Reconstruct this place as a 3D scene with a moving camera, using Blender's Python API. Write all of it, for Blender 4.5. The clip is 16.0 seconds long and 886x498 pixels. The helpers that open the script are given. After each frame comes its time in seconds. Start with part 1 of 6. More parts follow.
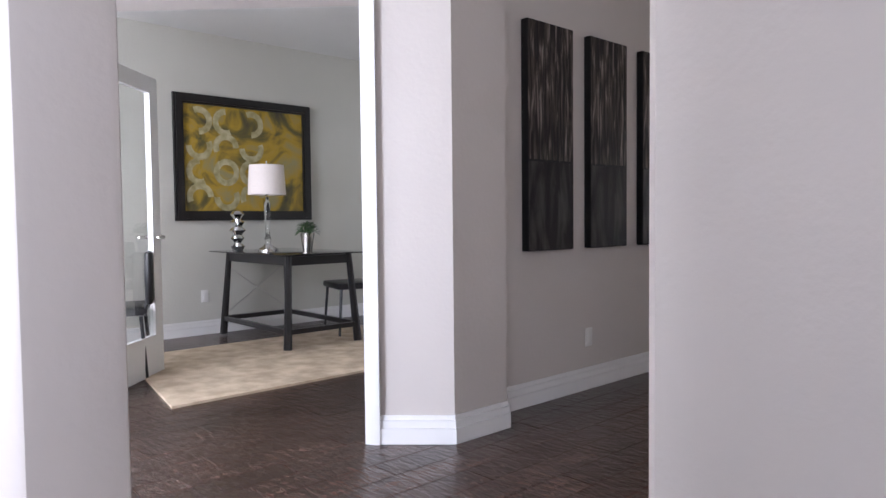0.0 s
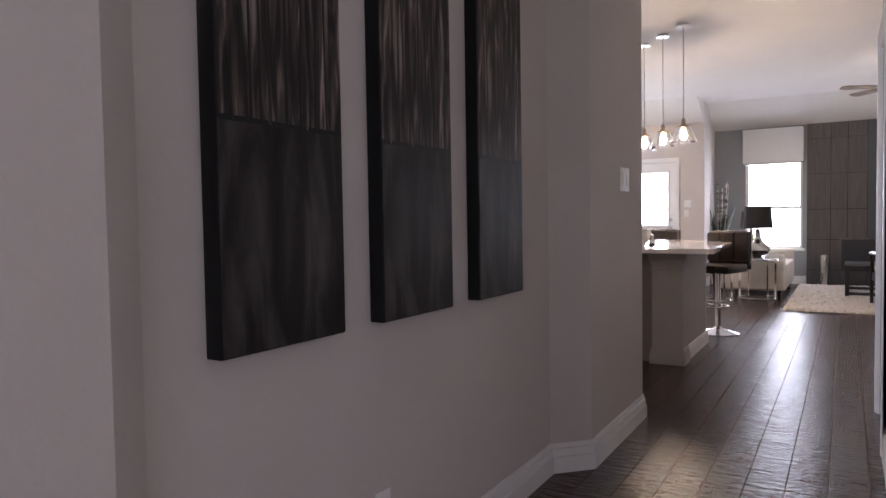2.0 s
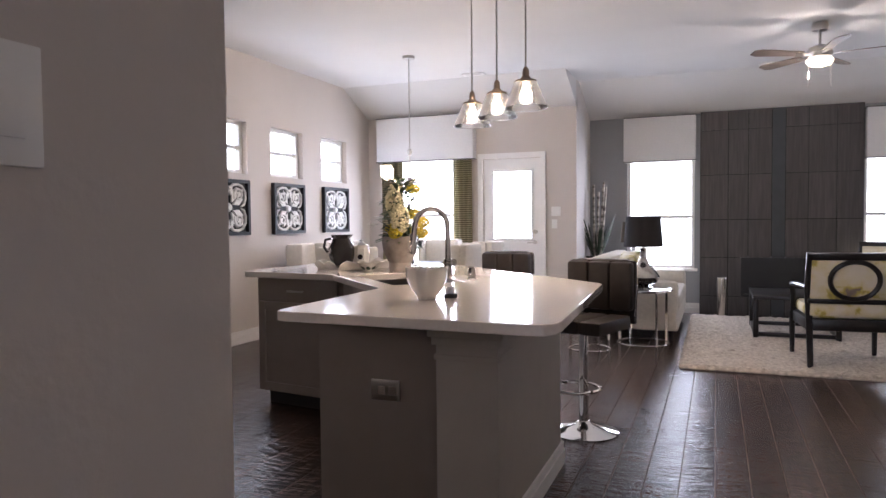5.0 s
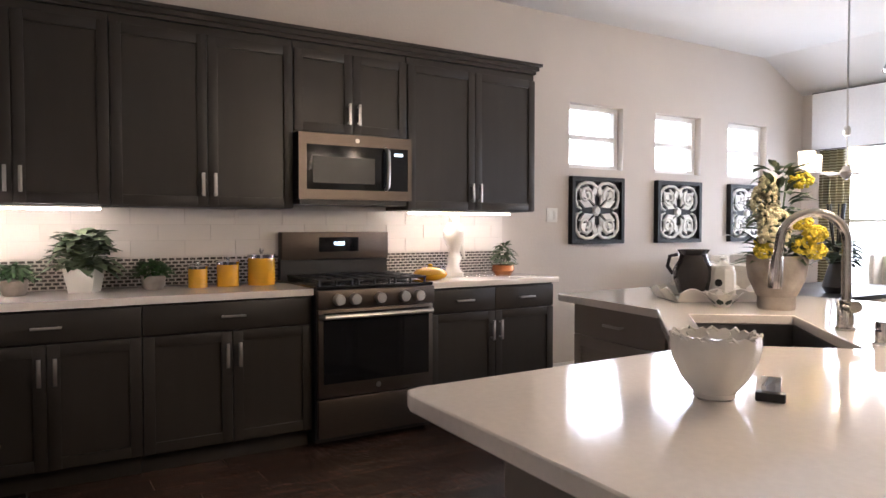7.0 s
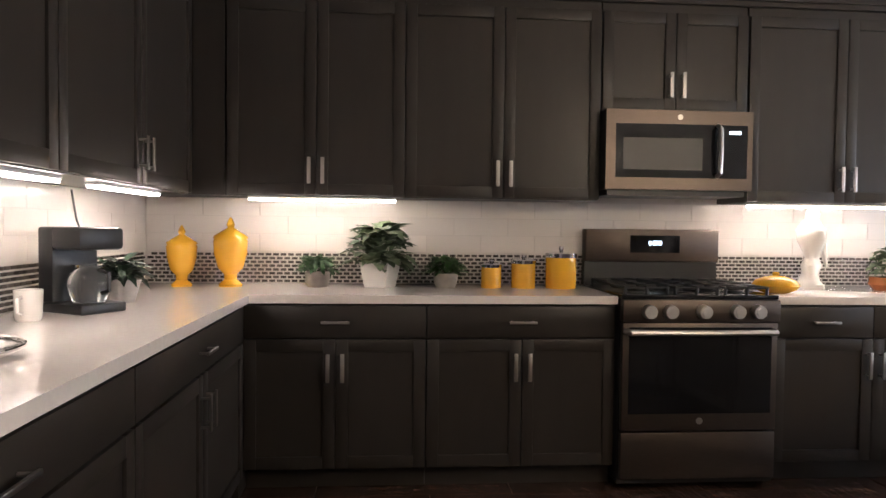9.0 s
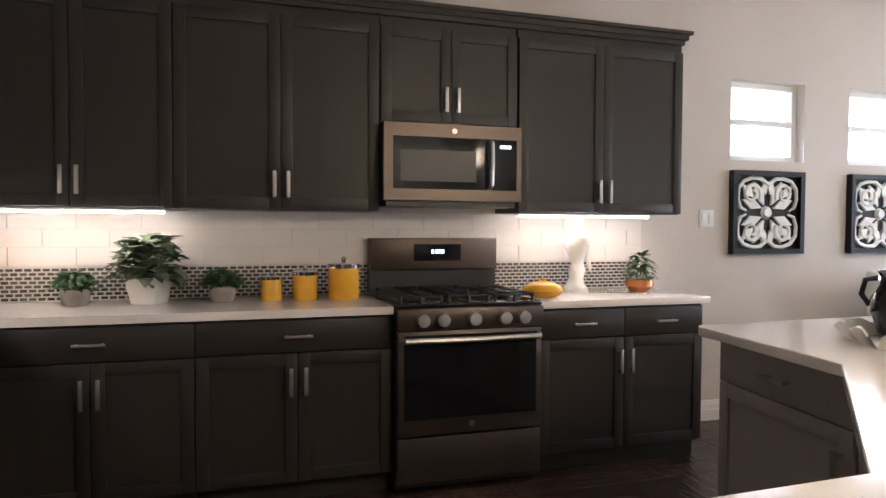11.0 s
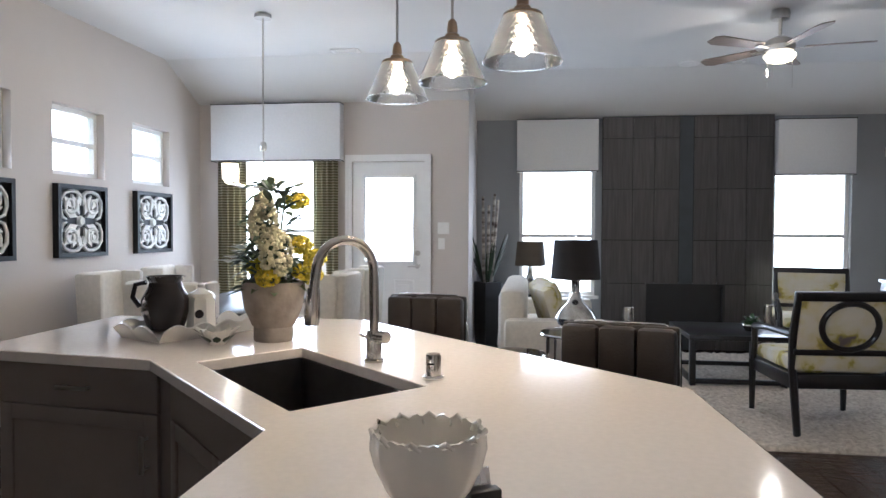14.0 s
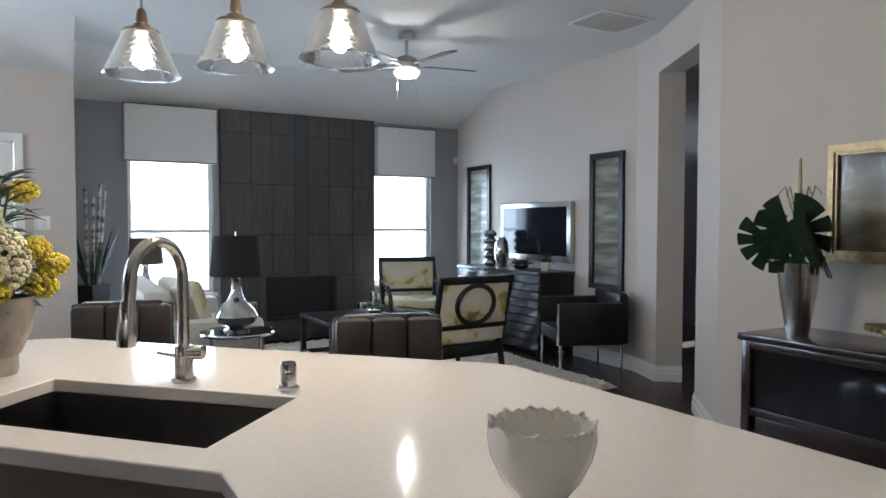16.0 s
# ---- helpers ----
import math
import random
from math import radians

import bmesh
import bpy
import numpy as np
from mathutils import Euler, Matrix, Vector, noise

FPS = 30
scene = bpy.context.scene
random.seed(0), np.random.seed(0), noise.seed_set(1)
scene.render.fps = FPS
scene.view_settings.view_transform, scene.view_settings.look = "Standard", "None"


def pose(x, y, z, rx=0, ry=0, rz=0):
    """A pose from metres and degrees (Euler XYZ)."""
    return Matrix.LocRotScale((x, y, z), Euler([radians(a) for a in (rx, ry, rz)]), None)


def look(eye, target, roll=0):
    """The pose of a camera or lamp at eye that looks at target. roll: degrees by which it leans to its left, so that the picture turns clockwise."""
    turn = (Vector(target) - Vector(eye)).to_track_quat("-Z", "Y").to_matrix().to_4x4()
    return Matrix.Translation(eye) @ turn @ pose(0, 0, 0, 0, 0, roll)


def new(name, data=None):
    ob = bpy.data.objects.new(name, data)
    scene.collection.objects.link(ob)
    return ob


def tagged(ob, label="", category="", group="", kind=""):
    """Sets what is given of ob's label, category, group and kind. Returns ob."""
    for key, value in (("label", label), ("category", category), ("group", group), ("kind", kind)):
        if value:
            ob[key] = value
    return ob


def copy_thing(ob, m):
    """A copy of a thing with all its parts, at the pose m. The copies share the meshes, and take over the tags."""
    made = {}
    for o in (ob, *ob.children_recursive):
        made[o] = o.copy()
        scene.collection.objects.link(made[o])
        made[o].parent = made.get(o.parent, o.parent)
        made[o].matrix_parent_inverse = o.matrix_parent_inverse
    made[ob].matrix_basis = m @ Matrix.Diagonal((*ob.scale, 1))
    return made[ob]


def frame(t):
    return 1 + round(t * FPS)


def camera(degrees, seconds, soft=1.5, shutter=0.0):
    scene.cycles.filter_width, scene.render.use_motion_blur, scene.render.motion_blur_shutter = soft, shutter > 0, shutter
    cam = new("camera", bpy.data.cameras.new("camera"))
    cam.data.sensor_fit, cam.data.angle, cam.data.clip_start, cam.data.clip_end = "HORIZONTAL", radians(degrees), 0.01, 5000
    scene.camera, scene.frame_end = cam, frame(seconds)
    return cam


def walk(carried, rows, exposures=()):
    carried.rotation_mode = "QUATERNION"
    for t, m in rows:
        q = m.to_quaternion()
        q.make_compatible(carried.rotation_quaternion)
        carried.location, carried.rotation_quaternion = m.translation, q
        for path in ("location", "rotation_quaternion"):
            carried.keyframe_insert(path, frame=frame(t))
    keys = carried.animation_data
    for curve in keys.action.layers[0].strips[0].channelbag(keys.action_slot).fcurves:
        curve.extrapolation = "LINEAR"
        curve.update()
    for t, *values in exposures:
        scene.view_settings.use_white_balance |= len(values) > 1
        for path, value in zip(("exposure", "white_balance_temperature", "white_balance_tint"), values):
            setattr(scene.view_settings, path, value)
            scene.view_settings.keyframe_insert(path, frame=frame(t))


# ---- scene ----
cam = camera(65.7, 16.0)
PATH = [
    (0, (6.283, -8.261, 1.049), (4.803, -6.918, 0.964), -0.6),
    (0.5, (5.941, -7.753, 1.081), (4.540, -6.328, 0.996), -0.6),
    (1, (5.431, -7.190, 1.121), (4.117, -5.685, 1.036), -0.7),
    (1.5, (5.095, -6.810, 1.162), (3.901, -5.209, 1.069), -0.4),
    (2, (4.920, -6.364, 1.153), (3.906, -4.642, 1.069), -0.9),
    (2.5, (4.810, -5.926, 1.160), (3.972, -4.111, 1.080), -1.1),
    (3, (4.747, -5.408, 1.181), (4.060, -3.532, 1.096), -0.9),
    (3.2, (4.737, -5.174, 1.202), (4.083, -3.286, 1.115), -0.6),
    (5.3, (4.538, -2.887, 1.246), (3.750, -1.050, 1.174), -0.5),
    (5.5, (4.538, -2.689, 1.268), (3.656, -0.896, 1.195), -0.5),
    (6, (4.442, -2.368, 1.271), (3.290, -0.734, 1.201), -0.1),
    (6.5, (4.366, -2.061, 1.277), (2.924, -0.677, 1.210), -0.2),
    (7, (4.326, -1.785, 1.260), (2.623, -0.738, 1.197), -0),
    (7.5, (4.144, -1.678, 1.200), (2.265, -0.995, 1.163), 0),
    (8, (3.949, -1.597, 1.183), (1.973, -1.289, 1.166), 0),
    (8.2, (3.904, -1.592, 1.189), (1.914, -1.394, 1.163), 0.5),
    (10.4, (3.700, -1.155, 1.300), (1.706, -1.016, 1.225), 0.7),
    (10.5, (3.705, -1.158, 1.304), (1.719, -0.936, 1.231), 0.5),
    (11, (3.822, -1.168, 1.295), (1.921, -0.551, 1.230), 0.3),
    (11.5, (3.951, -1.175, 1.290), (2.206, -0.200, 1.226), 0.4),
    (12, (3.978, -1.195, 1.329), (2.430, 0.070, 1.269), 0.6),
    (12.5, (3.874, -1.318, 1.335), (2.608, 0.229, 1.282), 0.7),
    (13, (3.818, -1.518, 1.333), (2.901, 0.259, 1.285), 0.4),
    (13.5, (3.747, -1.622, 1.338), (3.158, 0.288, 1.290), 0.2),
    (14, (3.590, -1.600, 1.344), (3.327, 0.382, 1.288), 0.2),
    (14.5, (3.393, -1.564, 1.359), (3.511, 0.432, 1.301), 0.1),
    (15, (3.201, -1.603, 1.364), (3.586, 0.359, 1.303), -0),
    (15.5, (3.004, -1.566, 1.361), (3.673, 0.317, 1.296), -0),
    (16, (2.770, -1.453, 1.358), (3.750, 0.289, 1.286), 0.1),
]
walk(cam, [(t, look(e, g, r)) for t, e, g, r in PATH],
     [(0, 1.2, 5900, 18), (1.5, 1.0, 6000, 23), (3.0, 0.65, 5950, 27), (5.5, 0.65, 5850, 22), (8.0, 0.9, 6000, 18), (11.0, 0.85, 5800, 15), (12.5, 0.52, 5600, 14), (14.5, 0.4, 5350, 11), (16.0, 0.43, 5200, 7)])

# ---- light ----
world = bpy.data.worlds.new("sky")
scene.world = world
world.use_nodes = True
wn = world.node_tree
sky = wn.nodes.new("ShaderNodeTexSky")
sky.sky_type, sky.sun_disc = "NISHITA", False
sky.sun_elevation, sky.sun_rotation = radians(50), radians(200)
wn.nodes["Background"].inputs[1].default_value = 0.15
wn.links.new(sky.outputs[0], wn.nodes["Background"].inputs[0])
sun = new("sun", bpy.data.lights.new("sun", "SUN"))
sun.data.energy, sun.data.angle, sun.data.color = 3.0, radians(0.5), (1, 0.95, 0.88)
sun.matrix_world = look((0, 0, 20), (-5, -12, 0))


def window_light(name, m, w, h, watts, color=(0.86, 0.93, 1.0)):
    """Daylight of one window: an area lamp in its opening."""
    d = bpy.data.lights.new(name, "AREA")
    d.shape, d.size, d.size_y, d.energy, d.color = "RECTANGLE", w, h, watts, color
    ob = new(name, d)
    ob.matrix_world = m
    return ob


window_light("daylight_living", look((3.86, 6.36, 1.35), (3.86, 0, 0.9)), 0.8, 1.4, 15)
window_light("daylight_living", look((6.63, 6.36, 1.35), (6.63, 0, 0.9)), 0.75, 1.4, 11)
window_light("daylight_dining", look((0.85, 5.36, 1.3), (1.4, 0, 0.9)), 0.95, 1.4, 18)
window_light("daylight_door", look((2.08, 5.36, 1.45), (2.4, 0, 0.9)), 0.5, 0.85, 12)
for yy in (2.42, 3.45, 4.5):
    window_light("daylight_small", look((0.02, yy, 2.03), (4, yy, 1.2)), 0.5, 0.5, 5)
# lamps added on the unseen front side to brighten entry, foyer and study
window_light("unseen_entry_daylight", look((7.0, -9.5, 1.6), (6.4, -6.7, 1.2)), 1.4, 1.8, 16, (0.9, 0.93, 1.0))
window_light("unseen_foyer_daylight", look((3.7, -9.5, 1.4), (3.9, -6, 1.1)), 0.8, 1.9, 60, (0.9, 0.94, 1.0))
window_light("unseen_study_daylight", look((1.9, -9.0, 1.6), (1.4, -5, 1.0)), 1.6, 1.5, 62, (0.95, 0.97, 1.0))


def bulb(p, watts, color=(1, 0.78, 0.5), r=0.03):
    d = bpy.data.lights.new("bulb_light", "POINT")
    d.energy, d.color, d.shadow_soft_size = watts, color, r
    ob = new("bulb_light", d)
    ob.location = p


# ---- materials ----
def mat(name, color, rough=0.5, metal=0.0, var=0.12, scale=8.0, bump=0.0, bscale=60.0, stretch=(1, 1, 1),
        color2=None, emit=0.0, trans=0.0, coat=0.0, rnd=0.0, spec=0.5):
    m = bpy.data.materials.new(name)
    m.use_nodes = True
    nt = m.node_tree
    b = nt.nodes["Principled BSDF"]
    b.inputs["Roughness"].default_value, b.inputs["Metallic"].default_value = rough, metal
    b.inputs["Specular IOR Level"].default_value = spec
    b.inputs["Coat Weight"].default_value = coat
    b.inputs["Transmission Weight"].default_value = trans
    tc = nt.nodes.new("ShaderNodeTexCoord")
    mp = nt.nodes.new("ShaderNodeMapping")
    mp.inputs["Scale"].default_value = stretch
    nt.links.new(tc.outputs["Object"], mp.inputs[0])
    c2 = color2 or tuple(c * (1 - var) for c in color)
    n = nt.nodes.new("ShaderNodeTexNoise")
    n.inputs["Scale"].default_value, n.inputs["Detail"].default_value = scale, 5
    nt.links.new(mp.outputs[0], n.inputs["Vector"])
    r = nt.nodes.new("ShaderNodeValToRGB")
    r.color_ramp.elements[0].position, r.color_ramp.elements[1].position = 0.35, 0.68
    r.color_ramp.elements[0].color, r.color_ramp.elements[1].color = (*c2, 1), (*color, 1)
    nt.links.new(n.outputs[0], r.inputs[0])
    out = r.outputs[0]
    if rnd:
        oi = nt.nodes.new("ShaderNodeObjectInfo")
        geo = nt.nodes.new("ShaderNodeNewGeometry")
        add = nt.nodes.new("ShaderNodeMath")
        nt.links.new(oi.outputs["Random"], add.inputs[0])
        nt.links.new(geo.outputs["Random Per Island"], add.inputs[1])
        fr = nt.nodes.new("ShaderNodeMath")
        fr.operation = "FRACT"
        nt.links.new(add.outputs[0], fr.inputs[0])
        mr = nt.nodes.new("ShaderNodeMapRange")
        mr.inputs[3].default_value, mr.inputs[4].default_value = 1 - rnd, 1 + rnd
        nt.links.new(fr.outputs[0], mr.inputs[0])
        mx = nt.nodes.new("ShaderNodeMix")
        mx.data_type, mx.blend_type = "RGBA", "MULTIPLY"
        mx.inputs[0].default_value = 1
        nt.links.new(out, mx.inputs[6])
        nt.links.new(mr.outputs[0], mx.inputs[7])
        out = mx.outputs[2]
    nt.links.new(out, b.inputs["Base Color"])
    if bump:
        bn = nt.nodes.new("ShaderNodeTexNoise")
        bn.inputs["Scale"].default_value, bn.inputs["Detail"].default_value = bscale, 3
        nt.links.new(mp.outputs[0], bn.inputs["Vector"])
        bp = nt.nodes.new("ShaderNodeBump")
        bp.inputs["Strength"].default_value, bp.inputs["Distance"].default_value = bump, 0.01
        nt.links.new(bn.outputs[0], bp.inputs["Height"])
        nt.links.new(bp.outputs[0], b.inputs["Normal"])
    if emit:
        b.inputs["Emission Color"].default_value = (*color, 1)
        b.inputs["Emission Strength"].default_value = emit
    return m


PAINT = mat("wall_paint", (0.60, 0.55, 0.505), 0.75, var=0.04, scale=1.5, bump=0.12, bscale=45)
STUDYP = mat("study_paint", (0.57, 0.56, 0.50), 0.75, var=0.04, scale=1.5, bump=0.12, bscale=45)
GREYP = mat("accent_paint", (0.30, 0.31, 0.32), 0.75, var=0.04, scale=1.5, bump=0.12, bscale=45)
CEIL = mat("ceiling_paint", (0.70, 0.69, 0.67), 0.9, var=0.03, scale=2, bump=0.15, bscale=60)
TRIM = mat("trim_paint", (0.82, 0.81, 0.79), 0.35, var=0.03)
PLANK = mat("plank_tile", (0.075, 0.043, 0.032), 0.27, var=0.5, scale=5, stretch=(5, 0.8, 1), bump=0.35, bscale=4.5, rnd=0.28, color2=(0.034, 0.020, 0.015))
GROUT = mat("grout", (0.17, 0.13, 0.105), 0.8)
CAB = mat("cabinet_paint", (0.034, 0.029, 0.025), 0.36, var=0.1, scale=14, stretch=(1, 1, 0.15), spec=0.34)
ISL = mat("island_paint", (0.25, 0.215, 0.19), 0.45, var=0.06)
ISLW = mat("island_wall_paint", (0.42, 0.39, 0.35), 0.6, var=0.04, bump=0.08)
QUARTZ = mat("quartz", (0.84, 0.78, 0.73), 0.10, var=0.05, scale=60, coat=0.3)
SINKM = mat("dark_steel", (0.27, 0.26, 0.26), 0.3, 1.0, var=0.1, scale=20)
STEEL = mat("brushed_steel", (0.55, 0.53, 0.50), 0.28, 1.0, var=0.12, scale=30, stretch=(1, 1, 12))
KNOB = mat("satin_steel", (0.80, 0.79, 0.77), 0.32, 1.0, var=0.05)
NICKEL = mat("brushed_nickel", (0.60, 0.57, 0.53), 0.17, 1.0, var=0.08, scale=25, stretch=(1, 1, 6))
CHROME = mat("chrome", (0.82, 0.82, 0.82), 0.07, 1.0, var=0.02)
SLATE = mat("slate_steel", (0.105, 0.084, 0.070), 0.38, 0.85, var=0.1, scale=20, stretch=(1, 0.1, 8))
BLACKG = mat("black_glass", (0.008, 0.008, 0.009), 0.06, var=0.0)
BLACK = mat("black_enamel", (0.015, 0.015, 0.016), 0.4, var=0.2, bump=0.05)
BLKW = mat("black_stained_wood", (0.014, 0.012, 0.012), 0.3, var=0.3, scale=6, stretch=(8, 1, 1))
LEATHER = mat("dark_leather", (0.032, 0.024, 0.020), 0.4, var=0.25, scale=20, bump=0.2, bscale=150)
BLKLEA = mat("black_leather", (0.015, 0.014, 0.015), 0.36, var=0.2, bump=0.15, bscale=140)
TILEW = mat("wall_tile", (0.74, 0.69, 0.64), 0.16, var=0.04, scale=3, rnd=0.04)
MOSD = mat("mosaic_dark", (0.10, 0.085, 0.075), 0.25, var=0.3, rnd=0.5)
MOSL = mat("mosaic_grout", (0.66, 0.61, 0.56), 0.6)
FPT = mat("fireplace_tile", (0.078, 0.070, 0.066), 0.45, var=0.35, scale=9, stretch=(6, 1, 0.35), rnd=0.12)
FPS = mat("fireplace_strip", (0.050, 0.058, 0.064), 0.55, var=0.15)
WHITEC = mat("white_ceramic", (0.80, 0.77, 0.72), 0.14, var=0.05, coat=0.4)
YELLOW = mat("yellow_ceramic", (0.78, 0.40, 0.02), 0.2, var=0.1, coat=0.3)
DARKC = mat("dark_ceramic", (0.035, 0.028, 0.028), 0.14, var=0.2, coat=0.4)
STONE = mat("weathered_stone", (0.40, 0.35, 0.31), 0.85, color2=(0.22, 0.19, 0.17), scale=9, bump=0.35, bscale=30)
CONC = mat("concrete", (0.52, 0.49, 0.46), 0.8, var=0.25, scale=10, bump=0.2)
LEAF = mat("leaf_green", (0.05, 0.13, 0.03), 0.5, color2=(0.025, 0.07, 0.02), scale=25, rnd=0.4)
LEAFD = mat("leaf_dark", (0.018, 0.045, 0.018), 0.4, var=0.4, scale=20, rnd=0.3)
LEAFG = mat("leaf_sage", (0.16, 0.20, 0.12), 0.6, color2=(0.07, 0.10, 0.05), scale=20, rnd=0.3)
FLY = mat("yellow_petal", (0.78, 0.62, 0.04), 0.6, var=0.35, scale=40, rnd=0.25)
FLC = mat("cream_petal", (0.82, 0.75, 0.50), 0.6, var=0.2, scale=40, rnd=0.12)
FLW = mat("white_petal", (0.80, 0.80, 0.74), 0.6, var=0.1, rnd=0.1)
FABW = mat("cream_linen", (0.68, 0.64, 0.57), 0.9, var=0.1, scale=30, bump=0.25, bscale=300)
VAL = mat("white_fabric", (0.72, 0.72, 0.72), 0.95, var=0.04, scale=40, bump=0.15, bscale=300)
LAMPB = mat("black_shade", (0.02, 0.018, 0.02), 0.85, var=0.2, bump=0.1, bscale=300)
RUGM = mat("shag_wool", (0.70, 0.63, 0.54), 0.98, color2=(0.46, 0.40, 0.33), scale=28, bump=0.9, bscale=70)
JUTE = mat("study_rug", (0.62, 0.50, 0.36), 0.95, color2=(0.40, 0.31, 0.21), scale=7, bump=0.5, bscale=90)
WHITEM = mat("white_carving", (0.78, 0.77, 0.74), 0.6, var=0.06)
BACKB = mat("black_backing", (0.008, 0.008, 0.008), 0.5, spec=0.25)
GOLD = mat("antique_gold", (0.42, 0.32, 0.18), 0.35, 0.9, var=0.35, scale=30)
SILV = mat("silver_leaf", (0.66, 0.62, 0.56), 0.22, 1.0, var=0.3, scale=14)
BRASS = mat("aged_brass", (0.40, 0.30, 0.22), 0.3, 1.0, var=0.15)
MAHO = mat("dark_mahogany", (0.022, 0.011, 0.009), 0.22, var=0.4, scale=5, stretch=(1, 6, 1), coat=0.3)
CURT = mat("olive_curtain", (0.52, 0.48, 0.34), 0.9, color2=(0.20, 0.17, 0.09), scale=1, bump=0.2, bscale=200)
PLASTIC = mat("white_plastic", (0.8, 0.79, 0.76), 0.4, var=0.02)
SHADEW = mat("lamp_linen", (0.80, 0.72, 0.66), 0.9, var=0.04, scale=60)
GLOWW = mat("warm_glow", (1.0, 0.80, 0.55), 0.5, var=0.0, emit=22)
GLOWS = mat("led_strip", (1.0, 0.86, 0.70), 0.5, var=0.0, emit=20)
GLOWC = mat("frosted_glow", (1.0, 0.86, 0.62), 0.5, var=0.0, emit=2.2)
DISP = mat("display_digits", (0.75, 0.9, 1.0), 0.5, var=0.0, emit=3)
GLASS = mat("clear_glass", (0.96, 0.98, 0.97), 0.02, var=0.0, trans=1.0)
SEEDED = mat("seeded_glass", (1.0, 1.0, 0.99), 0.05, var=0.0, trans=1.0, bump=0.25, bscale=70)
SCREEN = mat("tv_screen", (0.006, 0.008, 0.012), 0.09, var=0.0)
MERC = mat("mercury_glass", (0.75, 0.74, 0.72), 0.08, 0.9, color2=(0.35, 0.34, 0.33), scale=9)
GROUND = mat("lawn", (0.16, 0.19, 0.09), 0.95, color2=(0.09, 0.12, 0.05), scale=2)
FENCE = mat("fence_wood", (0.42, 0.36, 0.30), 0.9, var=0.3, scale=5, stretch=(4, 4, 0.3))
COPPER = mat("copper_pot", (0.55, 0.20, 0.07), 0.25, 0.6, var=0.35, scale=9)

# hand-scraped ripples run across the planks, in one field over the whole floor
pn = PLANK.node_tree
pg = pn.nodes.new("ShaderNodeNewGeometry")
for i, (nd, sc, st) in enumerate(((pn.nodes["Noise Texture"], 5, (5, 0.8, 1)), (pn.nodes["Noise Texture.001"], 4, (2.2, 8, 1)))):
    pmap = pn.nodes.new("ShaderNodeMapping")
    pmap.inputs["Scale"].default_value = st
    pn.links.new(pg.outputs["Position"], pmap.inputs[0])
    pn.links.new(pmap.outputs[0], nd.inputs["Vector"])
    nd.inputs["Scale"].default_value = sc
    nd.inputs["Distortion"].default_value = 0.6
pn.nodes["Bump"].inputs["Strength"].default_value = 0.95

# tartan weave of the curtains: fine cross bands of olive and dark brown
cn = CURT.node_tree
wv = cn.nodes.new("ShaderNodeTexWave")
wv.bands_direction, wv.inputs["Scale"].default_value = "Z", 11
wv.inputs["Distortion"].default_value = 0.4
cn.links.new(cn.nodes["Texture Coordinate"].outputs["Object"], wv.inputs["Vector"])
cn.links.new(wv.outputs["Fac"], cn.nodes["Color Ramp"].inputs[0])


# ---- mesh tools ----
def box(bm, x0, x1, y0, y1, z0, z1, bev=0.0, m=None):
    r = bmesh.ops.create_cube(bm, size=1)
    vs = r["verts"]
    for v in vs:
        v.co = Vector(((x0 + x1) / 2 + v.co.x * (x1 - x0), (y0 + y1) / 2 + v.co.y * (y1 - y0), (z0 + z1) / 2 + v.co.z * (z1 - z0)))
    if bev:
        es = list({e for v in vs for e in v.link_edges})
        g = bmesh.ops.bevel(bm, geom=es, offset=bev, segments=2, affect="EDGES", profile=0.5)
        vs = list({v for f in g["faces"] for v in f.verts} | {v for v in vs if v.is_valid})
    if m is not None:
        for v in vs:
            v.co = m @ v.co
    return bm


def B(*a, **k):
    return box(bmesh.new(), *a, **k)


def rod(bm, p, q, r0, r1=None, seg=12):
    p, q = Vector(p), Vector(q)
    d = q - p
    m = Matrix.Translation((p + q) / 2) @ d.to_track_quat("Z", "Y").to_matrix().to_4x4()
    bmesh.ops.create_cone(bm, cap_ends=True, segments=seg, radius1=r0, radius2=r0 if r1 is None else r1, depth=d.length, matrix=m)
    return bm


def R(*a, **k):
    return rod(bmesh.new(), *a, **k)


def lathe(prof, seg=28, c=(0, 0, 0), bm=None, wob=None):
    """A turned solid: pairs of radius and height. wob(angle, i) scales the radius."""
    bm = bm or bmesh.new()
    rings = []
    for i, (r, z) in enumerate(prof):
        ring = []
        for k in range(seg):
            a = 2 * math.pi * k / seg
            s = wob(a, i) if wob else 1
            ring.append(bm.verts.new((c[0] + r * s * math.cos(a), c[1] + r * s * math.sin(a), c[2] + z)))
        rings.append(ring)
    for a, b in zip(rings, rings[1:]):
        for k in range(seg):
            bm.faces.new((a[k], a[(k + 1) % seg], b[(k + 1) % seg], b[k]))
    bm.faces.new(rings[0][::-1])
    bm.faces.new(rings[-1])
    return bm


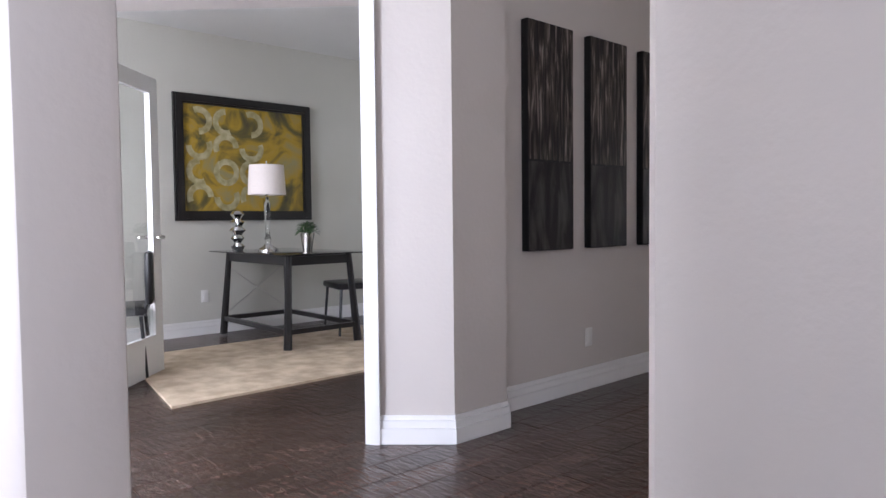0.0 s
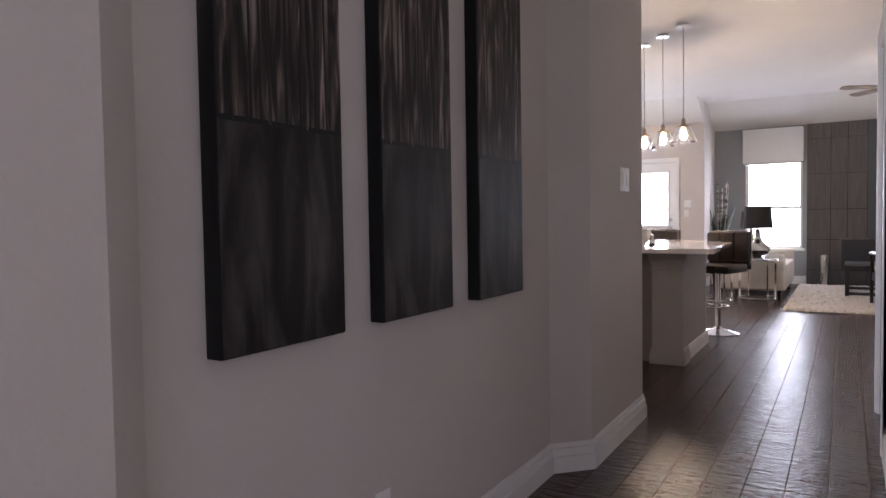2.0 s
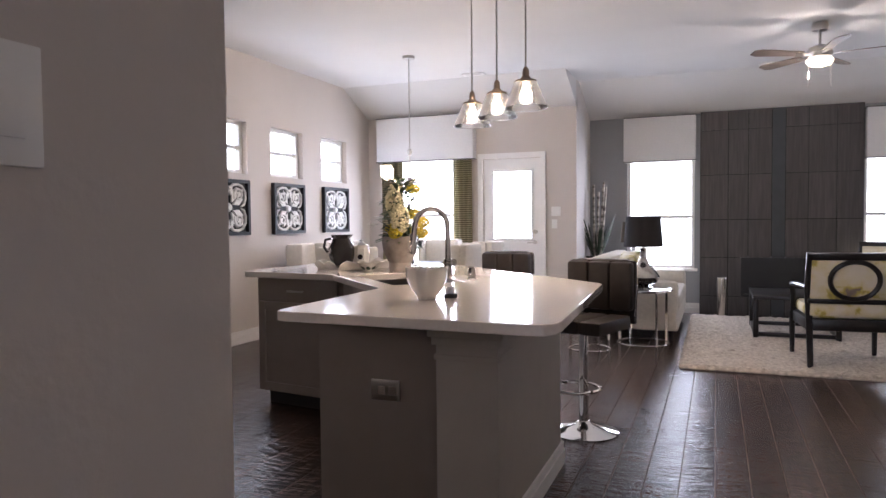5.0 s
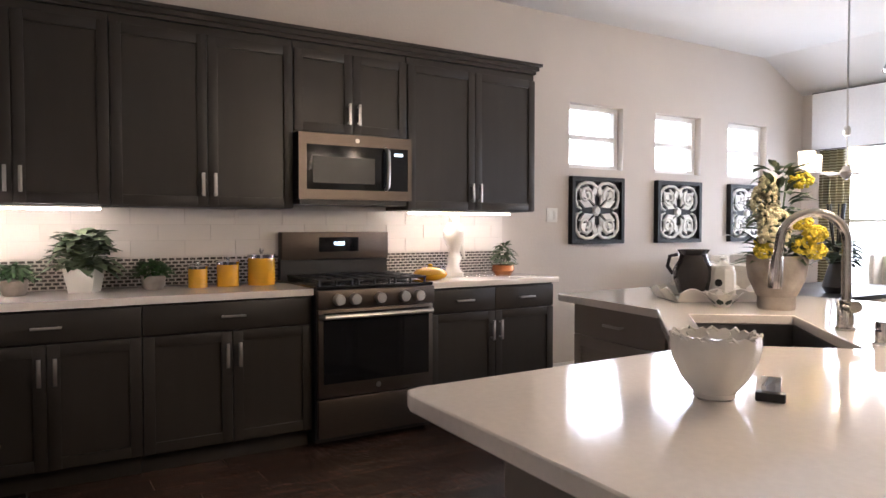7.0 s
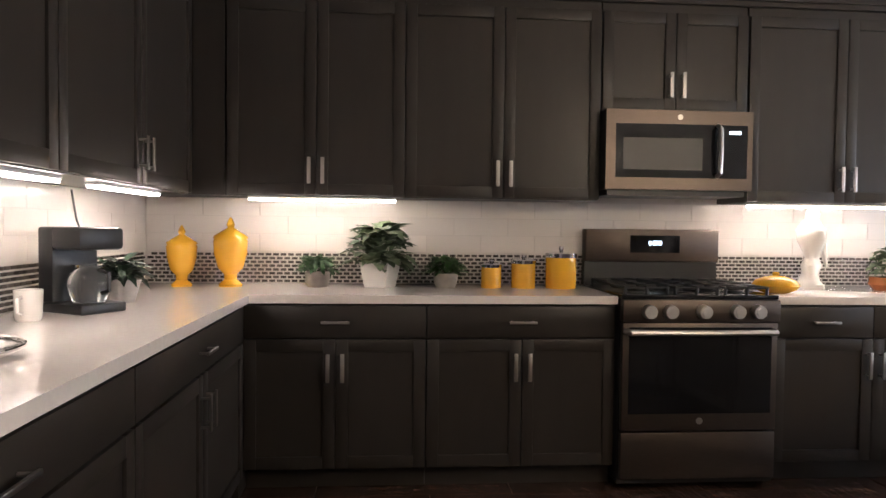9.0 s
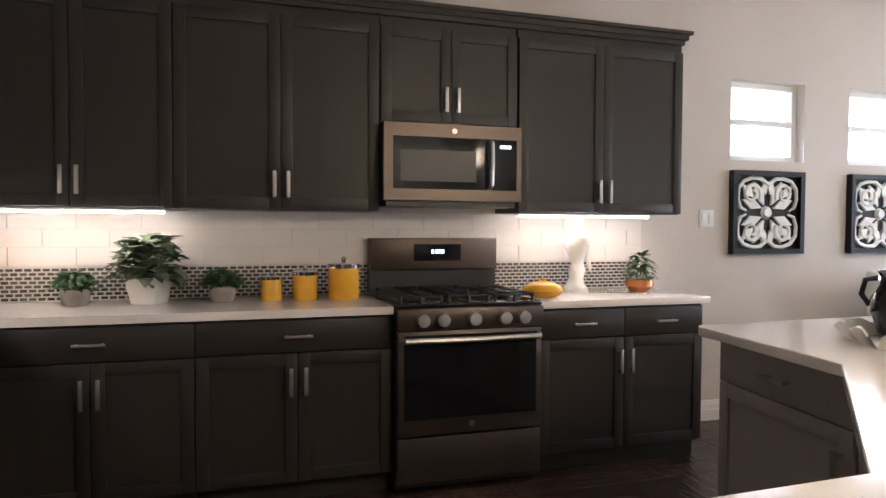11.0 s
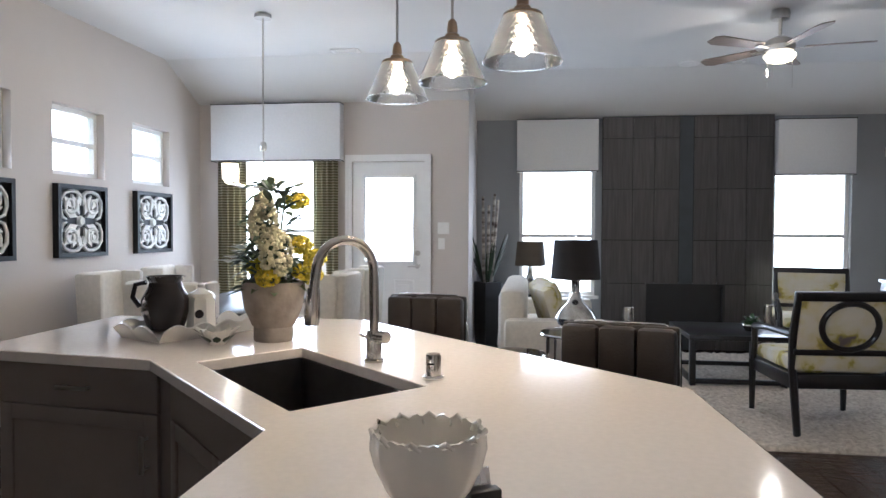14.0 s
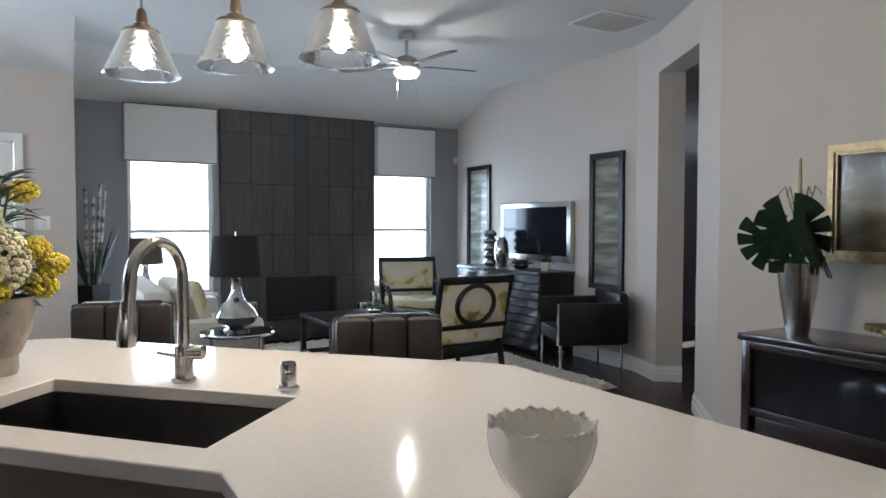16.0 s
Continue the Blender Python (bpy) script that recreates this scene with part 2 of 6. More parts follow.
def tube(pts, r, seg=10, bm=None, closed=False):
    bm = bm or bmesh.new()
    pts = [Vector(p) for p in pts]
    rings, n = [], len(pts)
    for i, p in enumerate(pts):
        d = (pts[(i + 1) % n if closed else min(i + 1, n - 1)] - pts[(i - 1) % n if closed else max(i - 1, 0)]).normalized()
        u = d.cross(Vector((0.31, 0.87, 0.38))).normalized()
        w = d.cross(u)
        rr = r[i] if isinstance(r, (list, tuple)) else r
        rings.append([bm.verts.new(p + rr * (math.cos(2 * math.pi * k / seg) * u + math.sin(2 * math.pi * k / seg) * w)) for k in range(seg)])
    for a, b in list(zip(rings, rings[1:])) + ([(rings[-1], rings[0])] if closed else []):
        for k in range(seg):
            bm.faces.new((a[k], a[(k + 1) % seg], b[(k + 1) % seg], b[k]))
    if not closed:
        bm.faces.new(rings[0][::-1])
        bm.faces.new(rings[-1])
    return bm


def prism(poly, z0, z1, holes=(), bm=None):
    """A slab over a plan outline, with holes cut through."""
    bm = bm or bmesh.new()
    for z, up in ((z1, True), (z0, False)):
        es = []
        for loop in (poly, *holes):
            vs = [bm.verts.new((x, y, z)) for x, y in loop]
            es += [bm.edges.new((vs[i], vs[(i + 1) % len(vs)])) for i in range(len(vs))]
        g = bmesh.ops.triangle_fill(bm, use_beauty=True, use_dissolve=False, edges=es, normal=(0, 0, 1 if up else -1))
    for loop in (poly, *holes):
        n = len(loop)
        for i in range(n):
            a, b = loop[i], loop[(i + 1) % n]
            bm.faces.new([bm.verts.new((*a, z0)), bm.verts.new((*b, z0)), bm.verts.new((*b, z1)), bm.verts.new((*a, z1))])
    bmesh.ops.remove_doubles(bm, verts=bm.verts[:], dist=1e-5)
    bmesh.ops.recalc_face_normals(bm, faces=bm.faces[:])
    return bm


def leaf(bm, base, d, length, width, droop=0.25, up=Vector((0, 0, 1))):
    """One pointed leaf of six faces, bent along its length."""
    d = Vector(d).normalized()
    s = d.cross(up)
    s = s.normalized() if s.length > 1e-3 else Vector((1, 0, 0))
    n = s.cross(d)
    b = Vector(base)
    rows = []
    for t, w in ((0, 0.08), (0.3, 0.85), (0.62, 0.9), (1, 0.03)):
        c = b + d * length * t - Vector((0, 0, droop * length * t * t))
        rows.append([bm.verts.new(c - s * width * w / 2 + n * width * 0.12 * w), bm.verts.new(c), bm.verts.new(c + s * width * w / 2 + n * width * 0.12 * w)])
    for a, c in zip(rows, rows[1:]):
        bm.faces.new((a[0], a[1], c[1], c[0]))
        bm.faces.new((a[1], a[2], c[2], c[1]))
    return bm


def smooth(me, angle=35):
    for p in me.polygons:
        p.use_smooth = True
    me.set_sharp_from_angle(angle=radians(angle))


def mesh_of(name, bm, material, flat=False):
    me = bpy.data.meshes.new(name)
    bm.normal_update()
    bm.to_mesh(me)
    bm.free()
    me.materials.append(material)
    if not flat:
        smooth(me)
    return me


def part(name, bm, material, parent, label="", flat=False):
    ob = new(name, mesh_of(name, bm, material, flat))
    ob.parent = parent
    return tagged(ob, label)


def thing(name, label, category, m=None, group="", kind=""):
    ob = new(name)
    ob.empty_display_size = 0.05
    if m is not None:
        ob.matrix_basis = m
    return tagged(ob, label, category, group, kind)


def solid(name, bm, material, label, category, m=None, group="", kind="", flat=False):
    ob = new(name, mesh_of(name, bm, material, flat))
    if m is not None:
        ob.matrix_basis = m
    return tagged(ob, label, category, group, kind)


def setting(name, bm, material, label, category="wall"):
    return solid(name, bm, material, label, category, kind="structure")


# ---- structure ----
H = 3.0
LIVY, DINY, TVX = 6.44, 5.44, 7.43


def wall_x(bm, x0, x1, ya, yb, z0, z1, holes=()):
    """A wall along y between the planes x0 and x1, with holes (y0, y1, z0, z1) in order."""
    y = ya
    for h in holes:
        box(bm, x0, x1, y, h[0], z0, z1)
        box(bm, x0, x1, h[0], h[1], z0, h[2])
        box(bm, x0, x1, h[0], h[1], h[3], z1)
        y = h[1]
    box(bm, x0, x1, y, yb, z0, z1)
    return bm


def wall_y(bm, y0, y1, xa, xb, z0, z1, holes=()):
    x = xa
    for h in holes:
        box(bm, x, h[0], y0, y1, z0, z1)
        if h[2] > z0:
            box(bm, h[0], h[1], y0, y1, z0, h[2])
        box(bm, h[0], h[1], y0, y1, h[3], z1)
        x = h[1]
    box(bm, x, xb, y0, y1, z0, z1)
    return bm


SMALL = ((2.107, 2.73), (3.14, 3.77), (4.18, 4.81))
setting("wall_kitchen", wall_x(bmesh.new(), -0.16, 0, -2.76, DINY, 0, H, [(a, b, 1.757, 2.30) for a, b in SMALL]), PAINT, "warm grey painted kitchen wall with three small windows")
setting("wall_dining", wall_y(bmesh.new(), DINY, DINY + 0.16, -0.16, 2.92, 0, H, [(0.38, 1.34, 0.6, 2.12), (1.69, 2.46, 0, 2.055)]), PAINT, "warm grey painted dining wall with window and door")
setting("wall_jog", B(2.76, 2.92, DINY + 0.16, LIVY, 0, H), PAINT, "short painted return wall beside the back door")
setting("wall_living", wall_y(bmesh.new(), LIVY, LIVY + 0.16, 2.76, TVX + 0.16, 0, H, [(3.42, 4.285, 0.59, 2.10), (6.22, 7.03, 0.61, 2.10)]), GREYP, "blue grey accent wall with two tall windows")
setting("wall_television", B(TVX, TVX + 0.16, 3.2, LIVY, 0, H), PAINT, "warm grey painted wall behind the television")
setting("wall_angle", prism([(7.43, 3.2), (7.28, 2.80), (7.45, 2.66), (7.59, 3.2)], 0, H), PAINT, "angled wall stub beside the open passage")
setting("wall_angle_2", prism([(6.80, 1.97), (6.3, 1.38), (6.46, 1.38), (6.96, 1.88)], 0, H), PAINT, "angled wall stub with a light switch")
setting("wall_header", prism([(7.28, 2.80), (6.80, 1.97), (6.96, 1.88), (7.45, 2.66)], 2.66, H), PAINT, "painted header over the open passage")
setting("wall_console", B(6.3, 6.46, -1.6, 1.38, 0, H), PAINT, "warm grey painted wall behind the console table")
setting("wall_corner", B(5.25, 6.46, -1.76, -1.6, 0, H), PAINT, "plain painted wall beside the hall")
hr = setting("wall_hall_right", wall_x(bmesh.new(), 5.09, 5.25, -3.4, -1.6, 0, H, [(-2.48, -1.74, 0.0, 2.08)]), PAINT, "painted hall wall with a cased doorway")
setting("wall_hall_right_2", prism([(5.09, -3.4), (5.25, -3.4), (5.5, -3.65), (5.5, -6.55), (7.8, -6.55), (7.8, -6.69), (5.354, -6.69), (5.314, -6.65), (5.314, -3.65)], 0, H), PAINT, "long painted hall wall with rounded corner")
setting("wall_hall_left", prism([(3.915, -2.42), (3.915, -3.335), (3.77, -3.48), (3.77, -5.54), (3.96, -5.73), (3.96, -6.09), (3.71, -6.35), (3.56, -6.20), (3.62, -5.6), (3.62, -2.42)], 0, H), PAINT, "greige hall wall with a shallow picture niche")
setting("wall_pantry", B(-0.16, 3.62, -2.92, -2.76, 0, H), PAINT, "painted wall behind the kitchen corner counter")
setting("wall_foreground", B(4.5, 5.27, -8.08, -7.94, 0, H, bev=0.02), PAINT, "painted wall end with rounded corner")
# unseen front wall, its openings placed to suit the added lamps
setting("wall_entry", wall_y(bmesh.new(), -9.76, -9.6, -0.2, 7.96, 0, H, [(1.0, 2.8, 0.8, 2.4), (3.3, 4.1, 0.3, 2.4), (6.3, 7.7, 0.7, 2.5)]), PAINT, "painted front wall with windows")
setting("wall_entry_2", B(7.8, 7.96, -9.6, -6.55, 0, H), PAINT, "plain painted wall of the front room")
setting("wall_study", B(-0.11, 0.05, -9.6, -2.8, 0, H), STUDYP, "pale grey painted study wall")
setting("wall_study_2", B(0.05, 3.62, -3.62, -3.5, 0, H), STUDYP, "pale grey painted study end wall")
setting("wall_study_header", prism([(3.56, -6.20), (3.71, -6.35), (2.3, -7.78), (2.15, -7.63)], 2.10, H), PAINT, "painted wall over the study doorway")
setting("wall_study_3", prism([(2.3, -7.78), (2.15, -7.63), (2.15, -9.6), (2.3, -9.6)], 0, H), PAINT, "painted wall beside the study doorway")
setting("wall_bedroom", B(7.43, 10.2, -0.4, -0.25, 0, H), PAINT, "plain bedroom wall")
setting("wall_bedroom_2", B(10.2, 10.35, -0.4, 6.0, 0, H), PAINT, "plain bedroom wall")
setting("wall_bedroom_3", B(7.59, 10.2, 5.9, 6.05, 0, H), PAINT, "plain bedroom wall")
setting("wall_bedroom_4", B(6.46, 7.43, -0.4, -0.25, 0, H), PAINT, "plain bedroom wall")

cb = bmesh.new()
box(cb, -0.16, 10.4, -9.76, 4.75, H, H + 0.1)
box(cb, 2.92, 10.4, 4.75, 5.62, H, H + 0.1)


def slope(bm, x0, x1, ya, za, yb, zb):
    vs = [bm.verts.new(c) for c in ((x0, ya, za), (x1, ya, za), (x1, yb, zb), (x0, yb, zb))]
    us = [bm.verts.new(v.co + Vector((0, 0, 0.15))) for v in vs]
    bm.faces.new(vs), bm.faces.new(us[::-1])
    for i in range(4):
        bm.faces.new((vs[i], us[i], us[(i + 1) % 4], vs[(i + 1) % 4]))


slope(cb, -0.16, 2.92, 4.75, H, DINY + 0.1, 2.63)
slope(cb, 2.92, 7.6, 5.62, H, LIVY + 0.05, 2.595)
tri = [(4.74, H + 0.02), (5.45, 2.665), (6.44, 2.60), (5.64, H + 0.02)]
lo, hi = [[cb.verts.new((x, y, z)) for y, z in tri] for x in (2.87, 2.919)]
cb.faces.new(lo), cb.faces.new(hi[::-1])
for i in range(4):
    cb.faces.new((lo[i], hi[i], hi[(i + 1) % 4], lo[(i + 1) % 4]))
setting("ceiling", cb, CEIL, "white textured ceiling sloping down to the far walls", "ceiling")
setting("ceiling_study", B(0.05, 3.5, -9.6, -3.62, 2.80, 2.9), CEIL, "white study ceiling", "ceiling")

setting("floor", prism([(-0.2, -9.7), (10.3, -9.7), (10.3, 6.6), (-0.2, 6.6)], -0.12, -0.004), GROUT, "dark wood-look plank tile floor with brown grout", "floor")
gnd = bmesh.new()
box(gnd, -300, 300, -300, 300, -0.6, -0.25)
setting("ground", gnd, GROUND, "mown lawn outside the house", "ground")


def baseboard(pts, h=0.135):
    """A stepped white skirting along an open line of plan points; the room lies to the left of the line."""
    bm = bmesh.new()
    for (h0, h1, t) in ((0, h * 0.55, 0.020), (h * 0.55, h * 0.82, 0.014), (h * 0.82, h, 0.008)):
        inner, outer = [], []
        n = len(pts)
        for i in range(n):
            p = Vector(pts[i])
            d1 = (Vector(pts[i]) - Vector(pts[i - 1])).normalized() if i else None
            d2 = (Vector(pts[i + 1]) - p).normalized() if i < n - 1 else None
            d1, d2 = d1 or d2, d2 or d1
            n1, n2 = Vector((-d1.y, d1.x)), Vector((-d2.y, d2.x))
            k = (n1 + n2) / max(0.3, 1 + n1.dot(n2))
            inner.append(p + k * 0.001)
            outer.append(p + k * t)
        for i in range(n - 1):
            q = [inner[i], inner[i + 1], outer[i + 1], outer[i]]
            lo = [bm.verts.new((v.x, v.y, h0 + 0.001)) for v in q]
            hi = [bm.verts.new((v.x, v.y, h1)) for v in q]
            bm.faces.new(lo[::-1]), bm.faces.new(hi)
            for j in range(4):
                bm.faces.new((lo[j], lo[(j + 1) % 4], hi[(j + 1) % 4], hi[j]))
    return setting("baseboard", bm, TRIM, "white stepped baseboard along the wall", "baseboard")


baseboard([(3.62, -2.42), (3.915, -2.42), (3.915, -3.335), (3.77, -3.48), (3.77, -5.54), (3.96, -5.73), (3.96, -6.09), (3.71, -6.35), (3.62, -6.26)])
GLOWSKY = mat("hazy_sky", (1, 1, 1), 1.0, var=0.0, emit=4.0)
for nm, bq in (("backdrop", (-6, 14, 12.0, 12.1, -0.25, 8)), ("backdrop_2", (-6.1, -6.0, -4, 12, -0.25, 8))):
    setting(nm, B(*bq), GLOWSKY, "bright hazy sky outside the windows", "backdrop")
baseboard([(0, 5.43), (0, 1.42)])
baseboard([(2.92, LIVY), (2.92, DINY), (2.56, DINY)])
baseboard([(4.35, LIVY), (2.92, LIVY)])
baseboard([(TVX, LIVY), (6.22, LIVY)])
baseboard([(7.45, 2.66), (7.28, 2.80), (TVX, 3.2), (TVX, LIVY)])
baseboard([(6.3, -1.6), (6.3, 1.38), (6.80, 1.97)])
baseboard([(5.25, -1.6), (5.09, -1.6), (5.09, -1.66)][::-1])
baseboard([(0.05, -3.62), (0.05, -9.6)])
baseboard([(3.5, -3.62), (0.05, -3.62)])
baseboard([(7.8, -6.69), (5.354, -6.69), (5.314, -6.65), (5.314, -3.65), (5.09, -3.4), (5.09, -2.56)])


# ---- windows and doors ----
def window_unit(name, label, w, h, m, mid=0.5, cols=1, sill=True):
    """A white sash window in its opening: origin at the lower left corner of the hole, x across, y outward."""
    t = thing(name, label, "window", m, kind="structure")
    fr = bmesh.new()
    f, d0, d1 = 0.04, 0.07, 0.13
    box(fr, 0, f, d0, d1, 0, h), box(fr, w - f, w, d0, d1, 0, h), box(fr, f, w - f, d0, d1, 0, f), box(fr, f, w - f, d0, d1, h - f, h)
    part("window_frame", fr, TRIM, t)
    part("meeting_rail", B(f, w - f, 0.075, 0.12, h * mid - 0.02, h * mid + 0.02, bev=0.004), TRIM, t)
    for c in range(1, cols):
        part("muntin", B(w * c / cols - 0.01, w * c / cols + 0.01, 0.08, 0.11, f, h - f), TRIM, t)
    for z0, z1 in ((f, h * mid - 0.02), (h * mid + 0.02, h - f)):
        p = part("pane", B(f, w - f, 0.095, 0.099, z0, z1), GLASS, t)
        p.visible_shadow = False
    if sill:
        part("window_sill", B(-0.04, w + 0.04, -0.035, 0.07, -0.035, 0.004, bev=0.006), TRIM, t)
    return t


for i, (a, b) in enumerate(SMALL):
    window_unit("window_%d" % (i + 1), "small white square window high on the wall", b - a, 0.543, pose(0, a, 1.757, 0, 0, 90), sill=False)
window_unit("window_4", "large white dining window behind curtains", 0.96, 1.52, pose(0.38, DINY, 0.6), 0.48)
window_unit("window_5", "tall white sash window beside the fireplace", 0.865, 1.51, pose(3.42, LIVY, 0.59), 0.455)
window_unit("window_6", "tall white sash window beside the fireplace", 0.81, 1.49, pose(6.22, LIVY, 0.61), 0.455)
# two unseen windows, added to go with the study and entry lamps
window_unit("window_7", "unseen white study window, added for daylight", 1.8, 1.6, pose(1.0, -9.6, 0.8, 0, 0, 180) @ pose(-1.8, 0, 0), 0.5)
window_unit("window_8", "unseen white front window, added for daylight", 1.4, 1.8, pose(6.3, -9.6, 0.7, 0, 0, 180) @ pose(-1.4, 0, 0), 0.5)


def casing(name, x0, x1, z1, m, w=0.07):
    bm = bmesh.new()
    for d, t in ((0, 0.012), (0.015, 0.018), (0.04, 0.024)):
        box(bm, x0 - w, x0 - d, -t, 0.0, 0, z1 + w)
        box(bm, x1 + d, x1 + w, -t, 0.0, 0, z1 + w)
        box(bm, x0 - d, x1 + d, -t, 0.0, z1 + d, z1 + w)
    return solid(name, bm, TRIM, "white stepped door casing", "trim", m, kind="structure")


# back door with glass light and two lower panels
door = thing("door_1", "closed white back door with large glass light", "door", pose(1.69, DINY, 0), kind="structure")
db = bmesh.new()
W, D0, D1 = 0.77, 0.02, 0.06
gx0, gx1, gz0, gz1 = 0.125, 0.66, 1.0, 1.90
box(db, 0.005, gx0, D0, D1, 0.01, 2.05), box(db, gx1, W - 0.005, D0, D1, 0.01, 2.05)
box(db, gx0, gx1, D0, D1, 0.01, gz0), box(db, gx0, gx1, D0, D1, gz1, 2.05)
part("door_leaf", db, TRIM, door)
gf = bmesh.new()
for q in ((gx0 - 0.02, gx0 + 0.015, gz0 - 0.02, gz1 + 0.02), (gx1 - 0.015, gx1 + 0.02, gz0 - 0.02, gz1 + 0.02), (gx0 + 0.015, gx1 - 0.015, gz0 - 0.02, gz0 + 0.015), (gx0 + 0.015, gx1 - 0.015, gz1 - 0.015, gz1 + 0.02)):
    box(gf, q[0], q[1], D0 - 0.012, D0, q[2], q[3], bev=0.003)
part("glass_bead", gf, TRIM, door)
p = part("pane", B(gx0, gx1, 0.038, 0.042, gz0, gz1), GLASS, door)
p.visible_shadow = False
for x0 in (0.12, 0.44):
    pb = bmesh.new()
    for q in ((x0, x0 + 0.02, 0.2, 0.82), (x0 + 0.2, x0 + 0.22, 0.2, 0.82), (x0 + 0.02, x0 + 0.2, 0.2, 0.22), (x0 + 0.02, x0 + 0.2, 0.8, 0.82)):
        box(pb, q[0], q[1], D0 - 0.007, D0, q[2], q[3], bev=0.002)
    box(pb, x0 + 0.05, x0 + 0.17, D0 - 0.006, D0, 0.25, 0.77, bev=0.004)
    part("raised_panel", pb, TRIM, door)
hb = R((0.70, D0, 0.965), (0.70, D0 - 0.05, 0.965), 0.026)
rod(hb, (0.70, D0 - 0.045, 0.965), (0.60, D0 - 0.05, 0.96), 0.009)
part("door_handle", hb, STEEL, door, "satin nickel lever handle")
part("deadbolt", R((0.70, D0, 1.10), (0.70, D0 - 0.03, 1.10), 0.028), STEEL, door)
casing("trim", 1.69, 2.46, 2.055, pose(0, DINY, 0))
casing("trim", 0, 0.74, 2.08, pose(5.09, -1.74, 0, 0, 0, -90))
cl = thing("door_2", "white panelled hall closet door, closed", "door", pose(5.16, -1.75, 0, 0, 0, -90), kind="structure")
part("door_leaf", B(0.01, 0.72, 0, 0.04, 0.01, 2.07), TRIM, cl)
part("door_handle", R((0.08, 0.0, 0.95), (0.08, -0.05, 0.95), 0.025), STEEL, cl)
# study doorway casing on the 45 degree wall, and its open glazed door
casing("trim", 0.08, 1.95, 2.10, pose(2.3, -7.78, 0, 0, 0, 45.4) @ pose(0, -0.003, 0))
jb = bmesh.new()
box(jb, 1.95, 2.016, 0.0, 0.20, 0, 2.1)
solid("trim", jb, TRIM, "white study door jamb", "trim", pose(2.3, -7.78, 0, 0, 0, 45.4), kind="structure")
fd = thing("door_3", "open white glazed study door", "door", pose(1.96, -7.06, 0, 0, 0, 135), kind="structure")
fb = bmesh.new()
box(fb, 0, 0.11, 0, 0.04, 0.01, 2.04), box(fb, 0.69, 0.80, 0, 0.04, 0.01, 2.04), box(fb, 0.11, 0.69, 0, 0.04, 0.01, 0.28), box(fb, 0.11, 0.69, 0, 0.04, 1.93, 2.04)
part("door_leaf", fb, TRIM, fd)
part("pane", B(0.11, 0.69, 0.018, 0.022, 0.28, 1.93), GLASS, fd).visible_shadow = False
hb = R((0.745, -0.05, 0.95), (0.745, 0.09, 0.95), 0.013)
rod(hb, (0.745, 0.085, 0.95), (0.65, 0.085, 0.95), 0.009), rod(hb, (0.745, -0.05, 0.95), (0.65, -0.05, 0.95), 0.009)
part("door_handle", hb, STEEL, fd, "satin nickel lever handle")


# ---- kitchen cabinets ----
def shaker(w, h, material, parent, rail=0.055):
    """A framed door, lower left at its origin, x across, front towards -y: a sunk panel with its stiles and rails."""
    d = part("door", B(rail, w - rail, -0.010, 0.0, rail, h - rail), material, parent)
    for nm, q in (("stile", (0, rail, 0, h)), ("stile", (w - rail, w, 0, h)), ("rail", (rail, w - rail, 0, rail)), ("rail", (rail, w - rail, h - rail, h))):
        part(nm, B(q[0], q[1], -0.02, 0.0, q[2], q[3], bev=0.0015), material, d)
    return d


def bar_handle(x, z, length, upright):
    bm = bmesh.new()
    a, b = (-length / 2, length / 2)
    if upright:
        box(bm, x - 0.009, x + 0.009, -0.058, -0.050, z + a, z + b, bev=0.002)
        for s in (a + 0.015, b - 0.015):
            rod(bm, (x, -0.02, z + s), (x, -0.052, z + s), 0.005, seg=8)
    else:
        box(bm, x + a, x + b, -0.056, -0.047, z - 0.006, z + 0.006, bev=0.002)
        for s in (a + 0.015, b - 0.015):
            rod(bm, (x + s, -0.02, z), (x + s, -0.05, z), 0.005, seg=8)
    return bm


def add_door(t, x0, x1, z0, z1, hinge, low, material=CAB):
    g = 0.002
    d = shaker(x1 - x0 - 2 * g, z1 - z0 - 2 * g, material, t)
    d.location = (x0 + g, 0, z0 + g)
    hx = (x1 - x0 - 0.035) if hinge == "l" else 0.031
    hz = 0.12 if low else (z1 - z0) - 0.13
    part("handle", bar_handle(hx, hz, 0.13, True), STEEL, d, "satin nickel bar handle")


def add_drawer(t, x0, x1, z0, z1, handles=1, material=CAB):
    g = 0.002
    d = part("drawer_front", B(x0 + g, x1 - g, -0.02, 0, z0 + g, z1 - g, bev=0.002), material, t)
    for k in range(handles):
        part("handle", bar_handle(x0 + (x1 - x0) * (k + 0.5) / handles, (z0 + z1) / 2, 0.13, False), STEEL, d, "slim satin nickel handle")


def base_unit(w, m, drawers=1, doors=2, label="dark espresso base cabinet under the quartz counter", depth=0.60, material=CAB):
    t = thing("base_cabinet", label, "cabinet", m, "kitchen base cabinets")
    bm = bmesh.new()
    box(bm, 0, w, 0, depth, 0.10, 0.874)
    box(bm, 0.0, w, 0.06, depth, 0, 0.10)
    part("body", bm, material, t)
    for k in range(drawers):
        add_drawer(t, w * k / drawers, w * (k + 1) / drawers, 0.715, 0.865, 1, material)
    for k in range(doors):
        add_door(t, w * k / doors, w * (k + 1) / doors, 0.11, 0.71, "l" if k == 0 and doors > 1 else "r", False, material)
    return t


